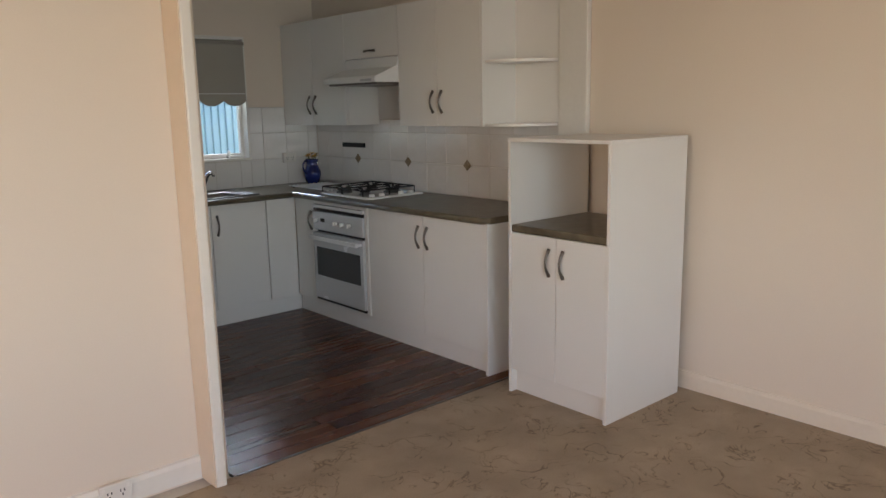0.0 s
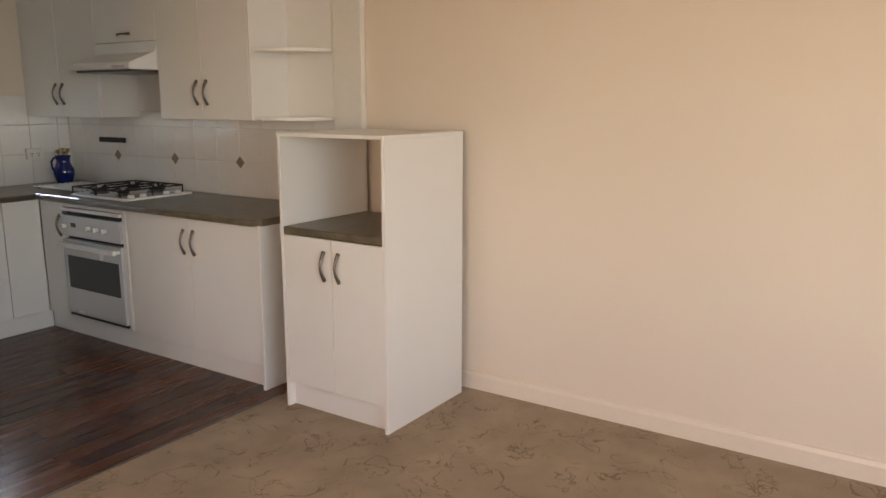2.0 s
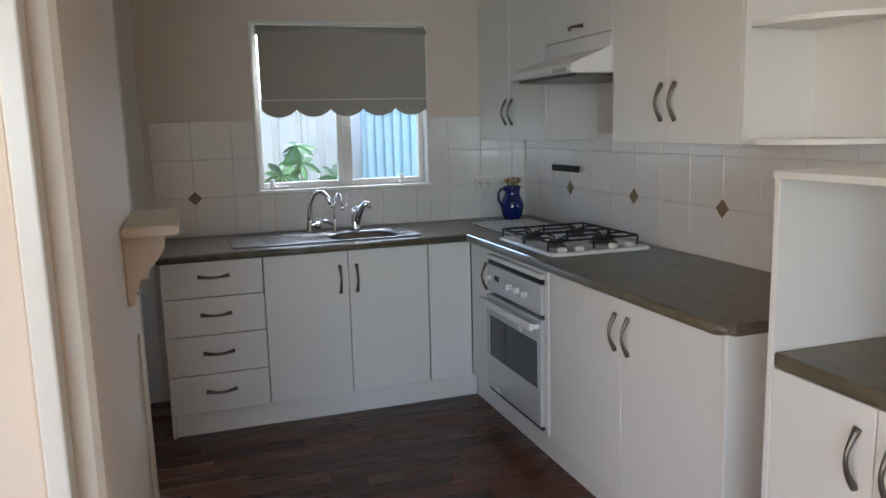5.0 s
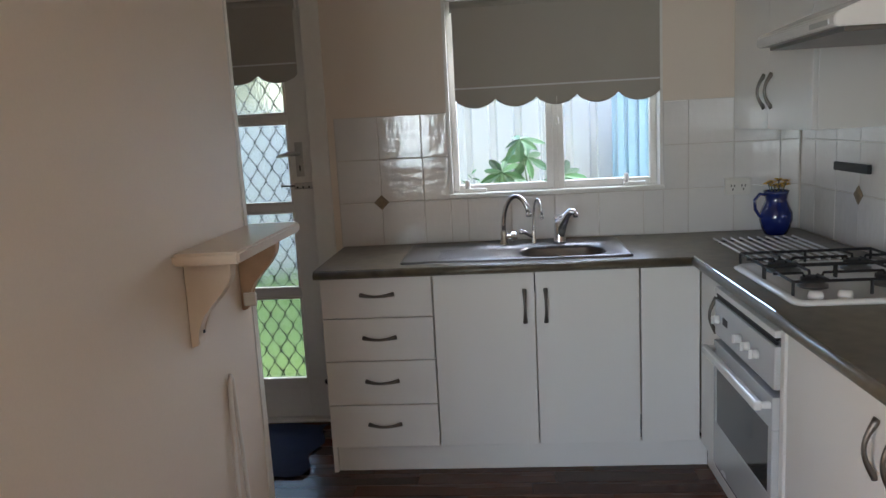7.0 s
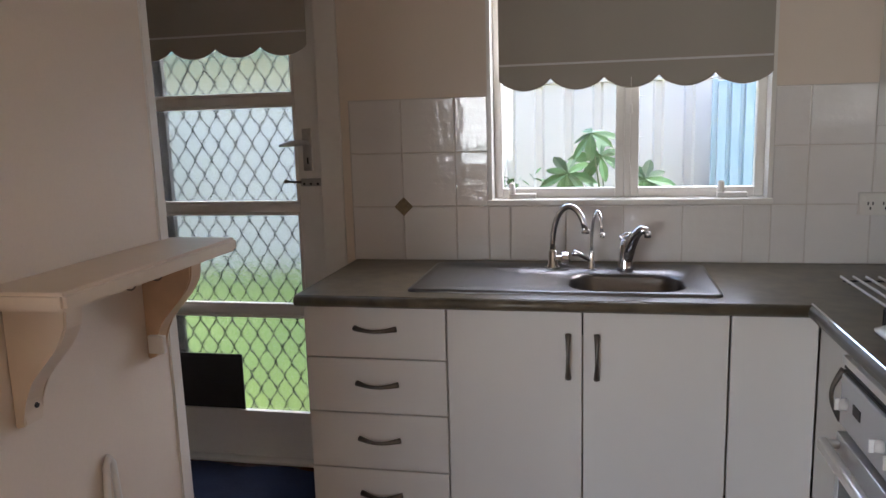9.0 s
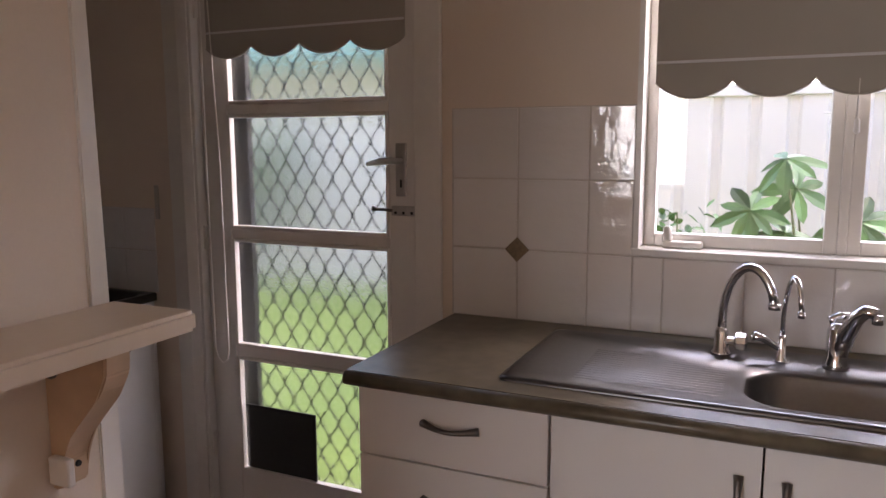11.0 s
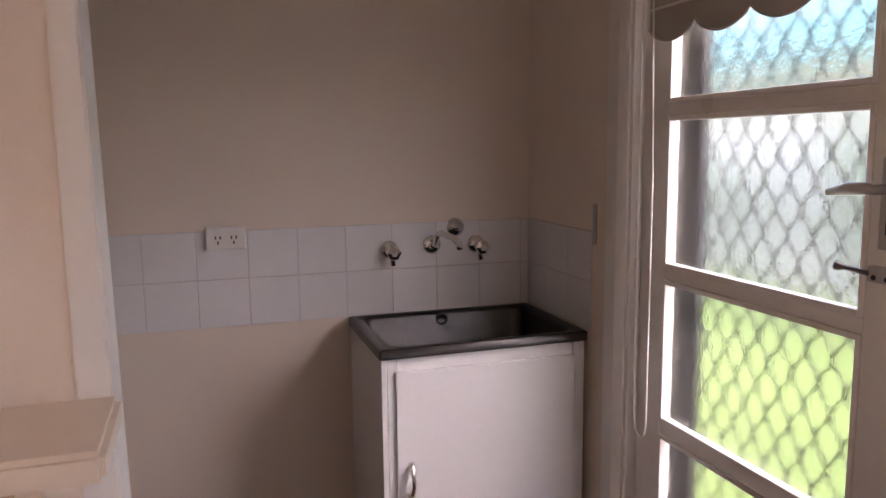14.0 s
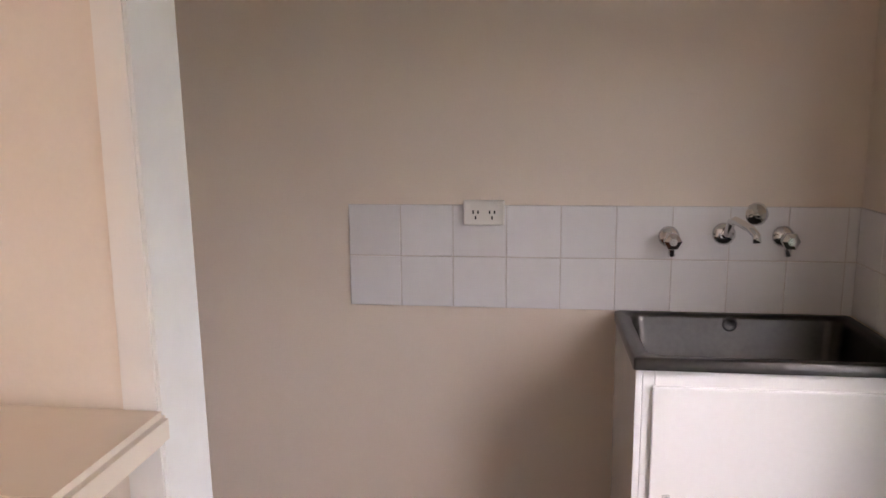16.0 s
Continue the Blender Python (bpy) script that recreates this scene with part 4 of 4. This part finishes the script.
for y in (-1.45, -1.36, -1.24):
    c = [(-2.055 + 0.014 * math.cos(a), y, 1.085 + 0.014 * math.sin(a)) for a in [radians(d) for d in range(90, 361, 27)]]
    part("cup_hook", tube([(-2.055, y, 1.108)] + c, 0.0018, 6), SATIN, ws, "small brass cup hook")
cord = thing("white_cord_loop", WX1 + 0.008, -1.49, 0.0, "white looped cord against the partition wall", "cord")
part("cord", tube([(WX1 + 0.016, -1.54, 0.01), (WX1 + 0.014, -1.525, 0.5), (WX1 + 0.012, -1.505, 0.73), (WX1 + 0.012, -1.495, 0.745), (WX1 + 0.012, -1.485, 0.73), (WX1 + 0.014, -1.465, 0.5), (WX1 + 0.016, -1.44, 0.01)], 0.007, 8), TRIM, cord, smooth=True)


# ---- sockets ----
def socket(name, centre, axis, w, h, label):
    """A double power point; axis is the way that it faces."""
    x, y, z = centre
    t = thing(name, x, y, z, label, "power point")

    def bx(u0, u1, v0, v1, d0, d1, b=0.0):
        if axis == "x":
            return box(x + d0, y + u0, z + v0, x + d1, y + u1, z + v1, b)
        return box(x + u0, y - d0, z + v0, x + u1, y - d1, z + v1, b)
    pl = part("plate", bx(-w / 2, w / 2, -h / 2, h / 2, 0, 0.018, 0.004), PLASTIC, t)
    for s in (-1, 1):
        c = s * w * 0.2
        for u, v in ((-0.007, 0.002), (0.007, 0.002), (0, -0.014)):
            part("slot", bx(c + u - 0.0022, c + u + 0.0022, v - 0.005, v + 0.005, 0.0175, 0.0186), BLACK, pl)
        part("switch", bx(s * w * 0.38 - 0.006, s * w * 0.38 + 0.006, h * 0.14, h * 0.38, 0.018, 0.021, 0.001), TRIM, pl)


socket("power_point", (-0.275, -0.006, 1.07), "y", 0.115, 0.075, "cream double power point on the tiles")
socket("laundry_power_point", (LX + 0.007, -1.032, 1.117), "x", 0.118, 0.072, "white double power point above the laundry tiles")
socket("lounge_power_point", (-2.55, -2.523, 0.07), "y", 0.115, 0.07, "white double power point low on the lounge wall")
bar = thing("black_wall_strip", -0.01, -0.53, 1.16, "black magnetic knife strip on the tiles", "knife strip")
part("strip", box(-0.022, -0.665, 1.152, -0.006, -0.385, 1.185, 0.003), BLACK, bar)

# ---- laundry ----
tr = thing("laundry_trough", -3.42, -0.35, 0.0, "stainless steel laundry trough in a white cabinet", "laundry trough")
TX0, TX1, TY0, TY1, TZ = LX + 0.008, -3.240, -0.655, -0.012, 0.836
FX0, FX1, FZ = TX1 - 0.026, TX1 - 0.012, TZ - 0.03
for a, b in ((TY0 + 0.006, TY0 + 0.022), (TY1 - 0.022, TY1 - 0.006)):
    part("side_panel", box(TX0, a, 0.0, FX1, b, FZ, 0.002), ENAMEL, tr)
for a, b in ((TY0 + 0.0225, TY0 + 0.05), (TY1 - 0.045, TY1 - 0.0225)):
    part("front_stile", box(FX0, a, 0.0, FX1, b, FZ, 0.002), ENAMEL, tr)
for a, b in ((0.76, FZ), (0.0, 0.08)):
    part("front_rail", box(FX0, TY0 + 0.0505, a, FX1, TY1 - 0.0455, b, 0.002), ENAMEL, tr)
dd = part("door", box(TX1 - 0.022, TY0 + 0.045, 0.07, TX1 - 0.002, TY1 - 0.04, 0.768, 0.004), ENAMEL, tr, "white enamelled metal door")
part("handle", tube(arc((TX1 - 0.002, TY0 + 0.085, 0.40), (TX1 - 0.002, TY0 + 0.085, 0.50), (0.028, 0, 0), 8), [0.010, 0.009, 0.007, 0.006, 0.006, 0.006, 0.007, 0.009, 0.010], 10), CHROME, dd, "chrome bow handle", True)
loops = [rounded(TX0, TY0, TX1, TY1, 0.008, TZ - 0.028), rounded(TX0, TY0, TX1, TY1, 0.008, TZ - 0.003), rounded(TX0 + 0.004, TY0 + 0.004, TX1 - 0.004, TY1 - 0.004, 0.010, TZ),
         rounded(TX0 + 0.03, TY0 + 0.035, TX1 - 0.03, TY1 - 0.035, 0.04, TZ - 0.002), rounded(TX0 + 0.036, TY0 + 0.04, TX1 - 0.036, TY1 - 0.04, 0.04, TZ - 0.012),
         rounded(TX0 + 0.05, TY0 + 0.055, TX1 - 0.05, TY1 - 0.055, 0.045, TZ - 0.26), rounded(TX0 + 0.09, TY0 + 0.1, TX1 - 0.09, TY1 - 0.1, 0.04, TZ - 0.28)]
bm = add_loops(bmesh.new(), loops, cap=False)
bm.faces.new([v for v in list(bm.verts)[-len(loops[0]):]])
# The dim inside of the basin comes from this darkened steel colour.
part("basin", bm, SHADED_STEEL, tr, "deep stainless steel basin with its shade put into the colour", True)
part("overflow", lathe([(0.021, 0.0), (0.021, 0.004), (0.014, 0.005), (0.013, 0.001)], (TX0 + 0.036, -0.342, TZ - 0.024), "x"), BLACK, tr, "round overflow grille", True)


def wall_tap(y, z):
    t = thing("laundry_tap", LX + 0.01, y, z, "chrome wall tap with a cross handle over the trough", "tap", "laundry taps")
    part("flange", lathe([(0.030, 0), (0.029, 0.006), (0.018, 0.012), (0.012, 0.016)], (LX + 0.007, y, z), "x"), CHROME, t, smooth=True)
    part("stem", tube([(LX + 0.02, y, z), (LX + 0.055, y, z - 0.004)], 0.011, 12), CHROME, t, smooth=True)
    part("handle", lathe([(0.013, 0), (0.024, 0.006), (0.024, 0.024), (0.012, 0.03)], (LX + 0.055, y, z - 0.004), "x", 6), CHROME, t, "faceted chrome handle")
    part("outlet", tube([(LX + 0.042, y, z - 0.004), (LX + 0.045, y + 0.004, z - 0.05)], 0.009, 10), CHROME, t, smooth=True)


wall_tap(-0.511, 1.052)
wall_tap(-0.203, 1.056)
sp = thing("laundry_spout", LX + 0.01, -0.348, 1.055, "chrome wall spout over the laundry trough", "tap")
part("flange", lathe([(0.032, 0), (0.031, 0.006), (0.018, 0.014)], (LX + 0.007, -0.362, 1.061), "x"), CHROME, sp, smooth=True)
part("spout", tube([(LX + 0.015, -0.362, 1.061), (LX + 0.05, -0.362, 1.069), (LX + 0.065, -0.358, 1.101), (LX + 0.085, -0.352, 1.109), (LX + 0.14, -0.329, 1.096), (LX + 0.165, -0.319, 1.081), (LX + 0.168, -0.318, 1.061)], 0.011, 12), CHROME, sp, smooth=True)
ds = thing("wall_flange", LX + 0.01, -0.276, 1.115, "blank round chrome cover on the laundry wall", "pipe cover")
part("disc", lathe([(0.033, 0), (0.032, 0.005), (0.016, 0.012), (0.007, 0.016), (0.007, 0.022)], (LX + 0.001, -0.276, 1.116), "x"), CHROME, ds, smooth=True)


def floor_mat():
    """A rumpled dark blue cloth mat by the back door."""
    bm = bmesh.new()
    nx, ny = 24, 18
    grid = [[bm.verts.new((-2.86 + 0.66 * i / nx + 0.02 * math.sin(j * 0.7), -0.60 + 0.55 * j / ny + 0.015 * math.sin(i * 0.5), 0.010 + 0.006 * noise.noise(Vector((i * 0.35, j * 0.3, 2))))) for j in range(ny + 1)] for i in range(nx + 1)]
    for i in range(nx):
        for j in range(ny):
            bm.faces.new((grid[i][j], grid[i + 1][j], grid[i + 1][j + 1], grid[i][j + 1]))
    bmesh.ops.solidify(bm, geom=list(bm.faces), thickness=0.006)
    ob = part("door_mat", bm, MAT, smooth=True)
    tagged(ob, "rumpled navy blue cloth mat inside the back door", "mat")


floor_mat()
# ---- pieces: tiles and planks ----
MESHES = {}


def piece(name, parent, w, d, h, x, y, z, mat, b=0.002):
    """One block piece of shared mesh, its low corner at x, y, z."""
    key = (name, round(w, 3), round(d, 3), round(h, 3), mat.name)
    if key not in MESHES:
        bm = box(0, 0, 0, w, d, h)
        if b:
            bmesh.ops.bevel(bm, geom=list(bm.edges), offset=b, segments=1, affect="EDGES")
        m = bpy.data.meshes.new(name)
        bm.to_mesh(m)
        bm.free()
        m.materials.append(mat)
        MESHES[key] = m
    ob = new(name, MESHES[key])
    ob.parent = parent
    ob.location = (x, y, z)


def spans(lines, lo, hi):
    cuts = [lo] + [v for v in lines if lo + 0.012 < v < hi - 0.012] + [hi]
    return list(zip(cuts, cuts[1:]))


G = 0.0015
rows_k = spans([1.068, 1.266], BT, 1.462)
cols = [-2.085 + 0.1995 * k for k in range(12)]
for za, zb in rows_k:
    for lo, hi in ((-2.085, WIN[0]), (WIN[0], WIN[1]), (WIN[1], -0.006)):
        top = min(zb, WIN[2]) if lo == WIN[0] else zb
        if top - za < 0.01:
            continue
        for a, b in spans(cols, lo, hi):
            piece("tile", wall_n, b - a - 2 * G, 0.006, top - za - 2 * G, a + G, -0.0065, za + G, TILE)
part("grout_bed", boxes((-2.087, -0.0035, BT, WIN[0], -0.0005, 1.463), (WIN[0], -0.0035, BT, WIN[1], -0.0005, WIN[2] - 0.005), (WIN[1], -0.0035, BT, -0.001, -0.0005, 1.463)), GROUT, wall_n)
cols = [-0.56 - 0.1995 * k for k in range(-3, 11)]
for za, zb in spans([1.068, 1.266], BT, 1.36):
    for a, b in spans(sorted(cols), -2.52, -0.008):
        piece("tile", wall_e, 0.006, b - a - 2 * G, zb - za - 2 * G, -0.0006, a + G, za + G, TILE)
part("grout_bed", box(0.0015, -2.52, BT, 0.0055, -0.004, 1.361), GROUT, wall_e)
dm = bpy.data.meshes.new("diamond")
bm = box(-0.025, -0.025, 0, 0.025, 0.025, 0.004)
add_box(bm, -0.015, -0.015, 0.004, 0.015, 0.015, 0.0055)
bmesh.ops.rotate(bm, verts=bm.verts, matrix=Matrix.Rotation(radians(45), 3, "Z"))
bm.to_mesh(dm)
bm.free()
dm.materials.append(BRASSY)
for parent, loc, rot in ((wall_n, (-1.8855, -0.006, 1.068), (90, 0, 0)), (wall_e, (-0.0004, -0.56, 1.068), (0, -90, 0)), (wall_e, (-0.0004, -1.1585, 1.068), (0, -90, 0)), (wall_e, (-0.0004, -1.757, 1.068), (0, -90, 0)), (wall_e, (-0.0004, -2.3555, 1.068), (0, -90, 0))):
    ob = new("diamond_inlay", dm)
    ob.parent = parent
    ob.matrix_local = pose(*loc, *rot)
for k in range(10):
    for j in range(2):
        hi = -1.434 + 0.1555 * (k + 1)
        a, b = -1.434 + 0.1555 * k, min(hi, -0.004)
        if b - a > 0.02:
            piece("tile", wall_w, 0.006, b - a - 0.002, 0.150, LX + 0.0005, a + 0.001, 0.834 + 0.1525 * j, SMALL_TILE, 0.0015)
part("grout_bed", box(LX, -1.434, 0.834, LX + 0.004, -0.001, 1.138), GROUT, wall_w)
for k in range(3):
    for j in range(2):
        piece("tile", wall_n, 0.148, 0.006, 0.150, LX + 0.008 + 0.15 * k, -0.0065, 0.834 + 0.1525 * j, SMALL_TILE, 0.0015)
part("grout_bed", box(LX + 0.008, -0.0035, 0.834, LX + 0.455, -0.0005, 1.138), GROUT, wall_n)
floor_w = structure("floor_wood", boxes((LX, -2.40, -0.012, WX0, 0.0, -0.004), (WX0, -1.25, -0.012, -0.02, 0.0, -0.004), (WX1, -2.61, -0.012, -0.02, -1.25, -0.004)), DARK, "dark red-brown timber-look plank floor", "floor")
rng = random.Random(11)
for k in range(27):
    y = -2.608 + k * 0.0965
    lo = WX1 + 0.002 if y < -1.198 - 0.0965 else WX0 + 0.0
    if y > -1.25:
        lo = LX + 0.002
    x = lo
    first = rng.uniform(0.2, 0.9)
    while x < -0.06:
        w = min(first, -0.05 - x)
        first = rng.choice((0.55, 0.7, 0.9))
        if w > 0.03 and x < -0.45:
            piece("plank", floor_w, w - 0.001, 0.0955, 0.0045, x, y, -0.0045, WOOD, 0.0007)
        x += w
for k in range(12):
    y = -2.395 + k * 0.0965
    piece("plank", floor_w, WX0 - LX - 0.004, 0.0955, 0.0045, LX + 0.002, y, -0.0045, WOOD, 0.0007)
